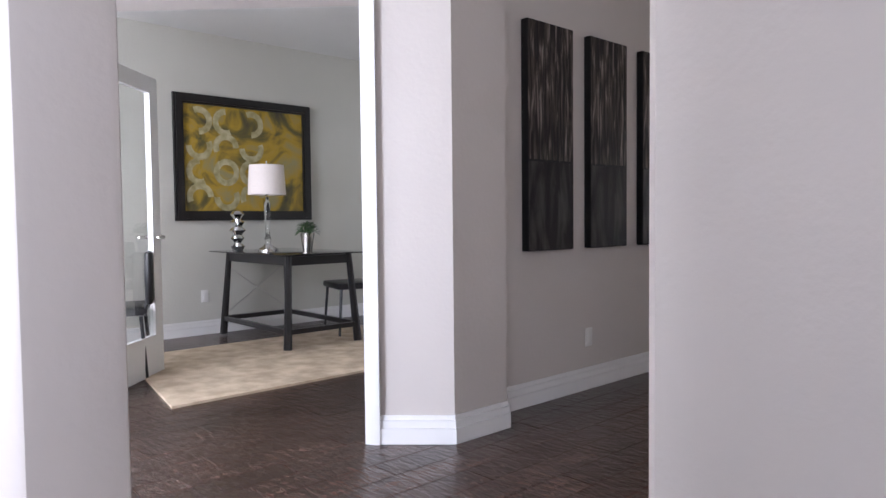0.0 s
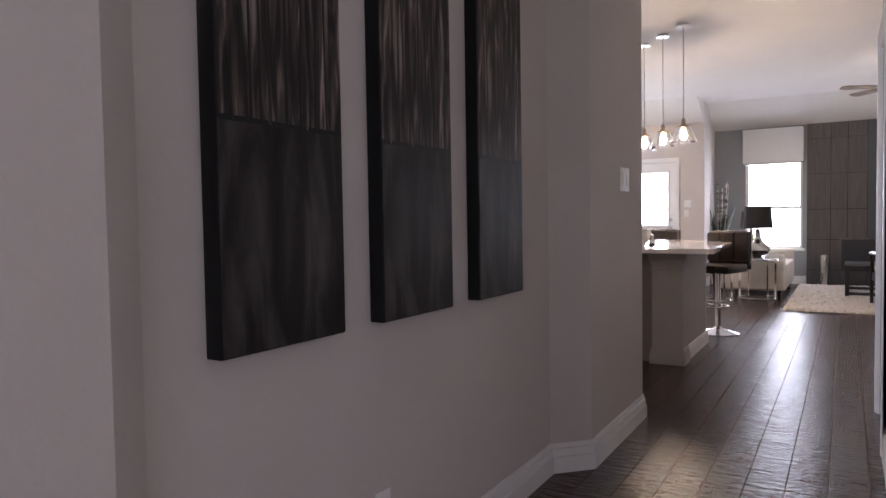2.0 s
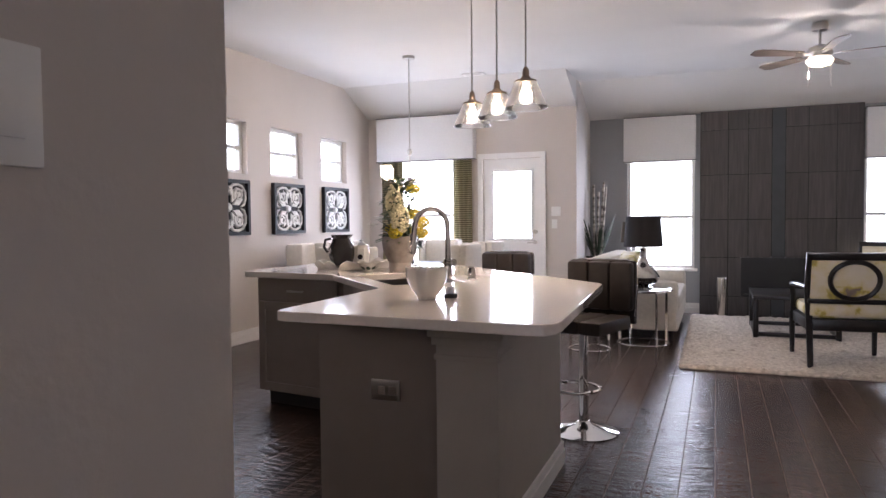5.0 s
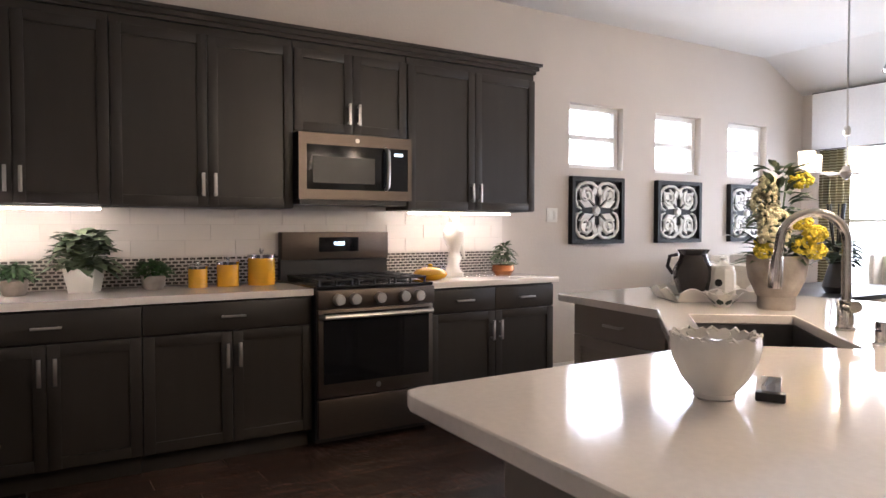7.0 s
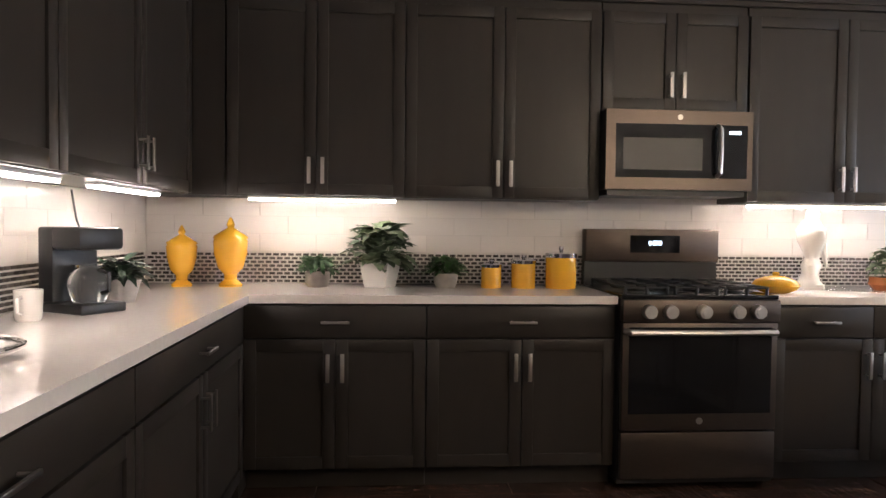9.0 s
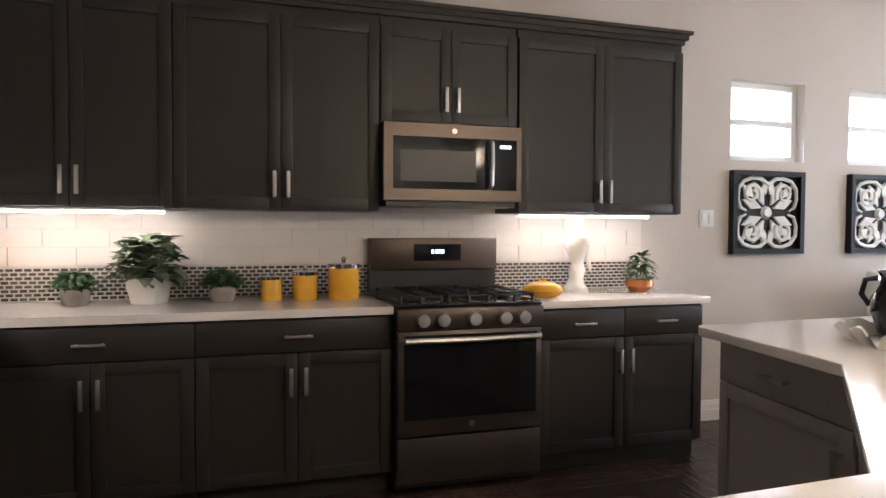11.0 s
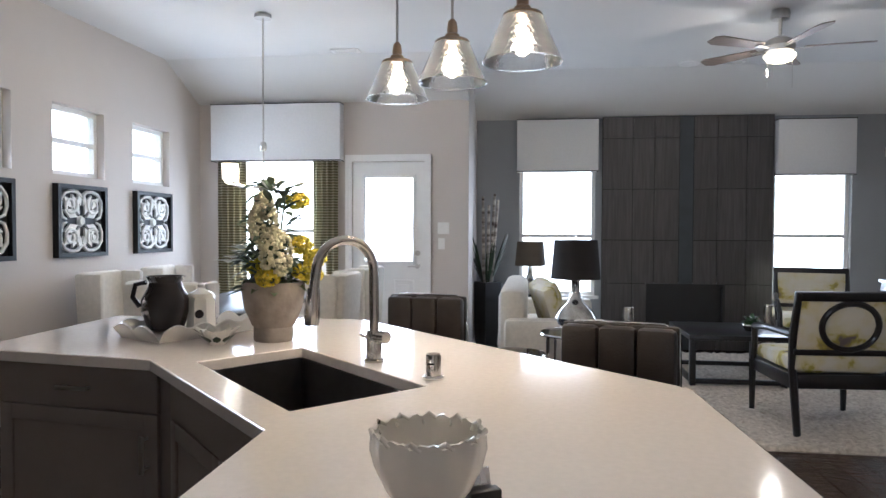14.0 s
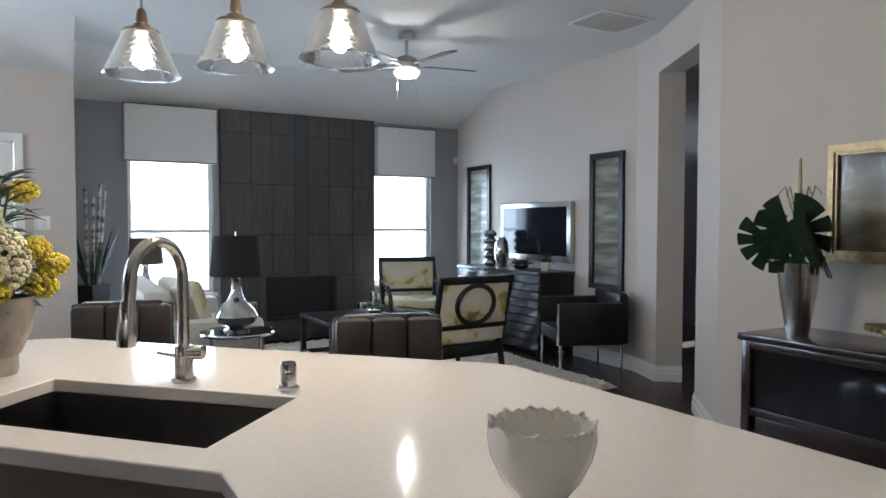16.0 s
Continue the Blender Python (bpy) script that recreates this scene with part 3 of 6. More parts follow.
def wall_unit(w, m, z0=1.375, z1=2.385, doors=2, depth=0.31, label="dark espresso wall cabinet with shaker doors"):
    t = thing("wall_cabinet", label, "cabinet", m, "kitchen wall cabinets")
    part("body", B(0, w, 0, depth, z0, z1), CAB, t)
    for k in range(doors):
        add_door(t, w * k / doors, w * (k + 1) / doors, z0 + 0.003, z1 - 0.045, "l" if k == 0 else "r", True)
    return t


KX = 0.61
for a, b, dr in ((-2.11, -1.279, 1), (-1.277, -0.385, 1), (0.395, 1.40, 2)):
    base_unit(b - a, pose(KX, a, 0, 0, 0, 90), dr)
for a, b in ((0.72, 1.999), (2.001, 3.2)):
    base_unit(b - a, pose(b, -2.11, 0, 0, 0, 180))
solid("filler_panel", B(0.003, 0.70, -2.750, -2.115, 0, 0.87), CAB, "dark corner filler between base cabinets", "cabinet")
for a, b in ((-2.255, -1.381), (-1.379, -0.384), (0.40, 1.47)):
    wall_unit(b - a, pose(0.312, a, 0, 0, 0, 90))
wall_unit(0.768, pose(0.312, -0.378, 0, 0, 0, 90), 1.84)
for a, b in ((0.36, 1.699), (1.701, 2.75)):
    wall_unit(b - a, pose(b, -2.43, 0, 0, 0, 180), depth=0.325)
solid("filler_panel", B(0.003, 0.335, -2.757, -2.262, 1.375, 2.385), CAB, "dark corner panel between wall cabinets", "cabinet")


cr = bmesh.new()
for h0, h1, t in ((0, 0.025, 0.005), (0.025, 0.055, 0.022), (0.055, 0.075, 0.04)):
    prism([(0.002, 1.47 + t), (0.332 + t, 1.47 + t), (0.332 + t, -2.41 + t), (2.75, -2.41 + t), (2.75, -2.757), (0.002, -2.757)], 2.386 + h0, 2.386 + h1, bm=cr)
solid("cornice", cr, CAB, "dark stepped crown moulding on the wall cabinets", "moulding")

# counters
solid("worktop", prism([(0.003, -0.383), (0.65, -0.383), (0.65, -2.08), (3.22, -2.08), (3.22, -2.757), (0.003, -2.757)], 0.876, 0.914), QUARTZ, "white quartz worktop in the kitchen corner", "worktop")
solid("worktop", B(0.003, 0.65, 0.393, 1.435, 0.876, 0.914, bev=0.003), QUARTZ, "white quartz worktop beside the range", "worktop")


def strip_light(x0, x1, y0, y1):
    t = thing("under_cabinet_light", "lit white light strip under a cabinet", "light", group="under cabinet lights")
    part("housing", B(x0, x1, y0, y1, 1.362, 1.374), PLASTIC, t)
    part("diffuser", B(x0 + 0.005, x1 - 0.005, y0 + 0.005, y1 - 0.005, 1.352, 1.362), GLOWS, t)


strip_light(0.24, 0.29, -2.16, -1.42)
strip_light(0.24, 0.29, 0.44, 1.28)
strip_light(0.62, 1.28, -2.52, -2.47)
strip_light(1.55, 2.4, -2.52, -2.47)

# wall tiles behind the counters: white field tiles, and a basket-weave band
bs = thing("backsplash", "white glossy wall tiles above a woven mosaic band", "backsplash", kind="structure")
part("grout_bed", B(0.001, 0.006, -2.758, 1.41, 0.916, 1.374), MOSL, bs)
part("grout_bed", B(0.007, 3.2, -2.759, -2.754, 0.916, 1.374), MOSL, bs)
TW, TH = 0.30, 0.094
tm = mesh_of("tile", B(0.006, 0.012, 0.0015, TW - 0.0015, 0.0015, TH - 0.0015), TILEW, flat=True)
for k in range(3):
    y = -2.750 - (0.15 if k % 2 else 0)
    while y < 1.40:
        ya, yb = max(y, -2.745), min(y + TW, 1.41)
        ob = new("tile", tm if yb - ya > TW - 1e-4 else mesh_of("tile", B(0.006, 0.012, 0.0015, yb - ya - 0.0015, 0.0015, TH - 0.0015), TILEW, flat=True))
        ob.location, ob.parent = (0, ya, 1.089 + k * TH), bs
        y += TW
    x = 0.012 - (0.15 if k % 2 else 0)
    while x < 3.1:
        xa = max(x, 0.013)
        w = x + TW - xa
        ob = new("tile", mesh_of("tile", B(0.0015, w - 0.0015, -2.754, -2.748, 0.0015, TH - 0.0015), TILEW, flat=True))
        ob.location, ob.parent = (xa, 0, 1.089 + k * TH), bs
        x += TW
mb = bmesh.new()
for r in range(8):
    z = 0.921 + r * 0.0205
    o = 0.02 if r % 2 else 0
    for k in range(104):
        y = -2.740 + k * 0.04 + o
        if y < 1.37:
            box(mb, 0.006, 0.011, y, y + 0.030, z, z + 0.013)
    for k in range(79):
        x = 0.02 + k * 0.04 + o
        box(mb, x, x + 0.030, -2.754, -2.749, z, z + 0.013)
ob = part("mosaic", mb, MOSD, bs, "dark basket-weave mosaic band", flat=True)
ob["kind"] = "stuff"

# range
rg = thing("range", "slate stainless gas range with black oven door", "stove", pose(0.66, -0.378, 0, 0, 0, 90))
RW = 0.756
part("body", B(0, RW, 0.0, 0.655, 0.03, 0.905), BLACK, rg)
part("cooktop", B(0, RW, -0.03, 0.60, 0.905, 0.925, bev=0.004), BLACKG, rg)
cp = bmesh.new()
box(cp, 0, RW, -0.05, 0.0, 0.80, 0.904, bev=0.006)
part("control_panel", cp, SLATE, rg)
for kx in (0.12, 0.22, 0.38, 0.54, 0.64):
    k = R((kx, -0.05, 0.85), (kx, -0.085, 0.85), 0.034, 0.030, seg=20)
    rod(k, (kx, -0.085, 0.85), (kx, -0.09, 0.85), 0.02, seg=16)
    part("knob", k, KNOB, rg, "polished steel burner knob")
dr = bmesh.new()
box(dr, 0.005, RW - 0.005, -0.035, 0.0, 0.29, 0.795, bev=0.004)
od = part("oven_door", dr, SLATE, rg)
part("oven_window", B(0.035, RW - 0.035, -0.038, -0.0345, 0.37, 0.775), BLACKG, od, "black oven glass")
hd = tube([(0.02, -0.035, 0.755), (0.03, -0.075, 0.755), (0.38, -0.090, 0.755), (0.726, -0.075, 0.755), (0.736, -0.035, 0.755)], 0.015)
part("oven_handle", hd, STEEL, od, "curved brushed steel handle")
part("badge", R((0.378, -0.0385, 0.335), (0.378, -0.0355, 0.335), 0.016, seg=20), STEEL, od)
part("drawer", B(0.005, RW - 0.005, -0.032, 0.0, 0.06, 0.28, bev=0.004), SLATE, rg)
bgd = bmesh.new()
for v in ((0.0, RW, 0.60, 0.655, 0.925, 1.05),):
    box(bgd, *v)
part("lower_back", bgd, BLACK, rg)
part("backguard", B(0.0, RW, 0.575, 0.655, 1.05, 1.23, bev=0.008), SLATE, rg)
part("display", B(0.25, 0.53, 0.572, 0.576, 1.10, 1.195), BLACKG, rg)
dg = bmesh.new()
for q in (0.355, 0.378, 0.396, 0.414):
    box(dg, q, q + 0.004, 0.5695, 0.5715, 1.142, 1.165), box(dg, q + 0.009, q + 0.012, 0.5695, 0.5715, 1.142, 1.165), box(dg, q, q + 0.012, 0.5695, 0.5715, 1.152, 1.155)
part("digits", dg, DISP, rg)
for gx in (0.02, 0.265, 0.51):
    g = bmesh.new()
    for yy in (0.02, 0.15, 0.29, 0.42, 0.53):
        rod(g, (gx + 0.01, yy, 0.955), (gx + 0.215, yy, 0.955), 0.006, seg=6)
    for xx in (gx + 0.01, gx + 0.115, gx + 0.215):
        rod(g, (xx, 0.01, 0.955), (xx, 0.54, 0.955), 0.007, seg=6)
        for yy in (0.02, 0.53):
            rod(g, (xx, yy, 0.924), (xx, yy, 0.955), 0.008, seg=6)
    part("grate", g, BLACK, rg, "cast iron grate")
for bx, by in ((0.14, 0.14), (0.14, 0.42), (0.378, 0.28), (0.62, 0.14), (0.62, 0.42)):
    part("burner", lathe([(0.045, 0), (0.045, 0.008), (0.032, 0.010), (0.032, 0.018), (0.0, 0.019)][:4], 18, (bx, by, 0.925)), BLACK, rg)

# microwave
mw = thing("microwave", "slate stainless over-the-range microwave with black glass", "microwave", pose(0.395, -0.378, 1.43, 0, 0, 90))
part("body", B(0, 0.762, 0, 0.39, 0, 0.40), BLACK, mw)
fr = bmesh.new()
box(fr, 0, 0.762, -0.012, 0, 0.33, 0.40), box(fr, 0, 0.762, -0.012, 0, 0, 0.06), box(fr, 0, 0.05, -0.012, 0, 0.06, 0.33), box(fr, 0.735, 0.762, -0.012, 0, 0.06, 0.33)
part("front_frame", fr, SLATE, mw)
part("door_glass", B(0.05, 0.57, -0.010, 0, 0.06, 0.33), BLACKG, mw, "black door glass")
part("window_mesh", B(0.09, 0.50, -0.0115, -0.0095, 0.10, 0.26), BLACK, mw)
part("control_glass", B(0.573, 0.735, -0.010, 0, 0.06, 0.33), BLACKG, mw)
part("door_handle", tube([(0.578, -0.01, 0.07), (0.578, -0.045, 0.085), (0.578, -0.052, 0.2), (0.578, -0.045, 0.31), (0.578, -0.01, 0.325)], 0.012), STEEL, mw, "brushed steel handle")
part("display", B(0.64, 0.70, -0.0112, -0.0095, 0.285, 0.30), DISP, mw)
part("badge", R((0.38, -0.0145, 0.365), (0.38, -0.0115, 0.365), 0.014, seg=18), STEEL, mw)
part("vent_lip", B(0.02, 0.74, 0.02, 0.36, -0.03, 0.0), BLACK, mw)

# ---- island ----
OUT = [(3.036, -1.05), (3.046, -1.088), (3.085, -1.103), (4.00, -1.14), (4.055, -1.13), (4.085, -1.085), (4.09, -1.02), (4.02, 0.30), (3.99, 0.36), (2.80, 1.575), (2.70, 1.60), (1.55, 1.55), (1.585, 0.61), (1.61, 0.597), (2.34, 0.497), (3.018, -0.205)]
SNK = [(2.51, 0.49), (2.757, 0.797), (3.30, 0.256), (3.02, -0.048)]
it = solid("island_worktop", prism(OUT, 0.876, 0.914, [SNK]), QUARTZ, "large angled white quartz island worktop", "worktop")
bv = it.modifiers.new("edge", "BEVEL")
bv.width, bv.segments, bv.limit_method = 0.004, 2, "ANGLE"
isl = thing("kitchen_island", "taupe angled kitchen island with corner column", "island")
part("end_panel", prism([(3.075, -0.85), (3.60, -0.85), (3.60, -0.80), (3.075, -0.80)], 0.0, 0.875), ISL, isl, "taupe painted end panel")
part("body", prism([(3.107, -0.80), (3.76, -0.80), (3.76, 0.2), (2.62, 1.34), (1.64, 1.34), (1.64, 0.68), (2.37, 0.575), (3.107, -0.19)], 0.10, 0.62), ISL, isl)
part("body_rim", prism([(3.107, -0.80), (3.76, -0.80), (3.76, 0.2), (2.62, 1.34), (1.64, 1.34), (1.64, 0.68), (2.37, 0.575), (3.107, -0.19)], 0.62, 0.875, [[(2.46, 0.52), (2.75, 0.88), (3.36, 0.26), (3.04, -0.11)]]), ISL, isl)
part("toe_kick", prism([(3.16, -0.78), (3.74, -0.78), (3.74, 0.18), (2.6, 1.3), (1.68, 1.3), (1.68, 0.74), (2.4, 0.64), (3.16, -0.15)], 0.0, 0.10), BLACK, isl)
part("side_wall", prism([(3.765, -0.72), (3.82, -0.72), (3.82, 0.22), (2.65, 1.40), (2.62, 1.36), (3.765, 0.2)], 0, 0.875), ISLW, isl, "light greige painted side wall")
co = bmesh.new()
cx0, cx1, cy0, cy1 = 3.605, 3.84, -0.91, -0.72
box(co, cx0, cx1, cy0, cy1, 0, 0.82)
colm = part("column", co, ISLW, isl, "greige square corner column")
for z0, z1, e in ((0, 0.075, 0.018), (0.075, 0.11, 0.012), (0.11, 0.13, 0.006), (0.735, 0.755, 0.008), (0.79, 0.82, 0.014), (0.82, 0.875, 0.026)):
    part("column_moulding", B(cx0 - e, cx1 + e, cy0 - e, cy1 + e, z0, z1, bev=0.003), ISLW, colm)
sbm = bmesh.new()
for z0, z1, e in ((0.001, 0.075, 0.018), (0.075, 0.11, 0.012)):
    prism([(3.82, -0.70), (3.82 + e, -0.70), (3.82 + e, 0.24), (2.66 + e, 1.42), (2.65, 1.40), (3.82, 0.22)], z0, z1, bm=sbm)
part("skirting", sbm, TRIM, isl)
op = part("outlet", B(3.31, 3.43, -0.859, -0.85, 0.55, 0.63, bev=0.003), STEEL, isl, "grey horizontal outlet plate")
for q in (3.34, 3.385):
    part("socket", B(q, q + 0.03, -0.862, -0.858, 0.573, 0.607, bev=0.001), ISL, op)
fa = new("front_cabinet")
fa.parent = isl
# cabinet front of the short arm
a, b = Vector((1.66, 0.675)), Vector((2.35, 0.578))
fa.matrix_basis = Matrix.Translation((a.x, a.y, 0)) @ Matrix.Rotation(math.atan2(b.y - a.y, b.x - a.x), 4, "Z")
L = (b - a).length
d = part("drawer_front", B(0.002, L - 0.02, -0.02, 0.0, 0.715, 0.865, bev=0.002), ISL, isl)
d.matrix_basis = fa.matrix_basis
part("handle", bar_handle(L / 2, 0.79, 0.13, False), STEEL, d)
d = shaker(L - 0.022, 0.60, ISL, isl)
d.matrix_basis = fa.matrix_basis @ pose(0.002, 0, 0.11)
part("handle", bar_handle(L - 0.06, 0.47, 0.13, True), STEEL, d)
a, b = Vector((2.39, 0.555)), Vector((3.10, -0.185))
mm = Matrix.Translation((a.x, a.y, 0)) @ Matrix.Rotation(math.atan2(b.y - a.y, b.x - a.x), 4, "Z")
L = (b - a).length
bpy.data.objects.remove(fa)
d = part("drawer_front", B(0.03, L - 0.02, -0.018, 0.0, 0.715, 0.865, bev=0.002), ISL, isl)
d.matrix_basis = mm
for k in range(2):
    w = (L - 0.05) / 2
    d = shaker(w - 0.004, 0.60, ISL, isl)
    d.matrix_basis = mm @ pose(0.03 + k * w, 0.002, 0.11)
    part("handle", bar_handle(w - 0.04 if k == 0 else 0.036, 0.47, 0.13, True), STEEL, d)

# sink under the cut-out
sk = thing("kitchen_sink", "undermounted dark stainless steel kitchen sink", "sink", pose(2.51, 0.49, 0.874))
o = Vector(SNK[0])
S = [(Vector(p) - o) for p in SNK]
cen = sum(S, Vector((0, 0))) / 4
outr = [tuple(cen + (p - cen) * 1.035) for p in S]
innr = [tuple(cen + (p - cen) * 1.0) for p in S]
part("basin_wall", prism(outr, -0.22, 0.0, [innr]), SINKM, sk)
part("basin_floor", prism(outr, -0.228, -0.22), SINKM, sk)
part("drain", lathe([(0.05, 0), (0.05, 0.004), (0.03, 0.002)], 20, (cen.x, cen.y, -0.22)), CHROME, sk)

fc = thing("faucet", "brushed nickel gooseneck kitchen faucet", "faucet", pose(3.075, 0.577, 0.914, 0, 0, -135) @ Matrix.Diagonal((1.04, 1.04, 0.98, 1)))
part("base", lathe([(0.032, 0), (0.032, 0.008), (0.026, 0.012), (0.024, 0.10), (0.022, 0.105)], 24), NICKEL, fc)
pts = [(0, 0, 0.10), (0, 0, 0.30)]
for k in range(1, 14):
    an = math.pi * k / 14
    pts.append((0.10 - 0.10 * math.cos(an), 0, 0.30 + 0.105 * math.sin(an)))
pts += [(0.203, 0, 0.28), (0.207, 0, 0.25)]
part("neck", tube(pts, 0.0155, 14), NICKEL, fc)
part("spray_head", tube([(0.207, 0, 0.255), (0.209, 0, 0.23), (0.213, 0, 0.17), (0.214, 0, 0.14)], [0.018, 0.021, 0.024, 0.022], 16), NICKEL, fc)
hv = R((0, 0, 0.085), (-0.012, 0.055, 0.085), 0.021, 0.021, 18)
rod(hv, (0, 0, 0.07), (0, -0.085, 0.078), 0.007, 0.005, 10)
part("lever", hv, NICKEL, fc)
so = thing("soap_dispenser", "chrome air gap cap beside the sink", "air gap", pose(3.305, 0.345, 0.914))
part("flange", lathe([(0.030, 0), (0.030, 0.006), (0.024, 0.012)], 24), CHROME, so)
part("cap", lathe([(0.022, 0.012), (0.022, 0.068), (0.019, 0.074)], 24), NICKEL, so)
part("slot", B(-0.012, 0.006, -0.0235, -0.0215, 0.045, 0.049), BLACK, so)


# ---- paintings and wall pieces ----
def picture_mat(name, ramp, scale, stretch, rough=0.35, distort=0.5, bump=0.1):
    m = mat(name, (0.5, 0.5, 0.5), rough, bump=bump, bscale=25)
    nt = m.node_tree
    n = nt.nodes["Noise Texture"]
    n.inputs["Scale"].default_value, n.inputs["Distortion"].default_value, n.inputs["Detail"].default_value = scale, distort, 8
    nt.nodes["Mapping"].inputs["Scale"].default_value = stretch
    r = nt.nodes["Color Ramp"].color_ramp
    r.elements[0].position, r.elements[0].color = ramp[0][0], (*ramp[0][1], 1)
    r.elements[1].position, r.elements[1].color = ramp[-1][0], (*ramp[-1][1], 1)
    for p, c in ramp[1:-1]:
        r.elements.new(p).color = (*c, 1)
    return m


TREES = picture_mat("forest_print", ((0.30, (0.006, 0.005, 0.005)), (0.45, (0.020, 0.015, 0.013)), (0.56, (0.075, 0.058, 0.048)), (0.68, (0.26, 0.21, 0.18))), 5.5, (1, 6, 0.7), 0.5, 0.7)
POND = picture_mat("pond_print", ((0.3, (0.005, 0.004, 0.004)), (0.5, (0.016, 0.013, 0.012)), (0.75, (0.085, 0.075, 0.068))), 3.5, (1, 3.5, 0.8), 0.45)
OIL = picture_mat("abstract_oil", ((0.30, (0.05, 0.045, 0.035)), (0.42, (0.13, 0.105, 0.03)), (0.55, (0.42, 0.27, 0.02)), (0.70, (0.30, 0.26, 0.12))), 2.6, (1, 1, 1), 0.4, 1.5)
MIST = picture_mat("misty_landscape", ((0.3, (0.10, 0.11, 0.09)), (0.5, (0.25, 0.26, 0.22)), (0.7, (0.45, 0.45, 0.40))), 3, (1, 0.6, 4), 0.08)
SEPIA = picture_mat("sepia_print", ((0.3, (0.06, 0.05, 0.035)), (0.5, (0.16, 0.14, 0.10)), (0.7, (0.26, 0.24, 0.19))), 3, (1, 1, 2), 0.10)
TOILE = picture_mat("floral_linen", ((0.40, (0.68, 0.64, 0.54)), (0.56, (0.64, 0.58, 0.36)), (0.62, (0.45, 0.38, 0.08)), (0.70, (0.18, 0.14, 0.13))), 7, (1, 1, 1), 0.85, 0.3)
for pm_ in (TREES, POND):
    pm_.node_tree.nodes["Principled BSDF"].inputs["Specular IOR Level"].default_value = 0.2
STONEC = mat("cream_paint_strokes", (0.52, 0.47, 0.30), 0.5, color2=(0.30, 0.26, 0.12), scale=14)

for y0, y1 in ((-5.393, -4.989), (-4.821, -4.433), (-4.246, -3.875)):
    t = thing("canvas_print", "tall dark canvas print of bare trees by water", "wall art", pose(3.782, (y0 + y1) / 2, 0.870), "three forest canvases")
    w = (y1 - y0) / 2
    part("canvas_edge", B(-0.011, 0.036, -w, w, 0, 1.268, bev=0.004), BACKB, t)
    part("printed_wood", B(0.0365, 0.0385, -w + 0.004, w - 0.004, 0.50, 1.264), TREES, t)
    part("printed_pond", B(0.0365, 0.0385, -w + 0.004, w - 0.004, 0.004, 0.50), POND, t)
    rr = random.Random(int(-y0 * 100))
    for k in range(9):
        y = -w + 0.03 + (2 * w - 0.06) * (k + rr.uniform(0.1, 0.9)) / 9
        bm = tube([(0.039, y, 0.50), (0.039, y + rr.uniform(-0.008, 0.008), 0.8), (0.039, y + rr.uniform(-0.015, 0.015), 1.0), (0.039, min(w - 0.012, max(-w + 0.012, y + rr.uniform(-0.03, 0.03))), 1.26)], [rr.uniform(0.003, 0.008), 0.004, 0.003, 0.002], 6)
        for v in bm.verts:
            v.co.x = 0.0386 + (v.co.x - 0.039) * 0.1
        part("tree_trunk", bm, BACKB if k % 3 else TREES, t)
    part("shoreline", B(0.0383, 0.0390, -w + 0.004, w - 0.004, 0.496, 0.508), BACKB, t)


def plate(name, m, w, h, label, keys=1):
    t = thing(name, label, "switch", m)
    part("plate", B(-w / 2, w / 2, -0.006, 0, -h / 2, h / 2, bev=0.002), PLASTIC, t)
    for k in range(keys):
        x = (k + 0.5) / keys * w - w / 2
        part("rocker", B(x - 0.015, x + 0.015, -0.010, -0.006, -0.033, 0.033, bev=0.001), PLASTIC, t)


plate("wall_outlet", pose(3.77, -4.78, 0.32, 0, 0, 90), 0.07, 0.115, "white outlet plate on the hall wall")
plate("wall_keypad", pose(3.915, -2.78, 1.35, 0, 0, 90), 0.15, 0.12, "white keypad on the hall wall", 2)
plate("light_switch", pose(0, 1.92, 1.36, 0, 0, 90), 0.115, 0.115, "white double switch plate on the kitchen wall", 2)
plate("light_switch", pose(2.66, DINY, 1.36), 0.12, 0.12, "white switch plate beside the back door", 2)
plate("light_switch", pose(2.64, DINY, 1.20), 0.07, 0.115, "white switch plate beside the back door")
plate("light_switch", pose(6.67, 1.816, 1.28, 0, 0, 49.7), 0.07, 0.115, "white dimmer plate on the angled wall")
plate("wall_outlet", pose(0.05, -5.62, 0.36, 0, 0, 90), 0.07, 0.115, "white outlet plate behind the study desk")

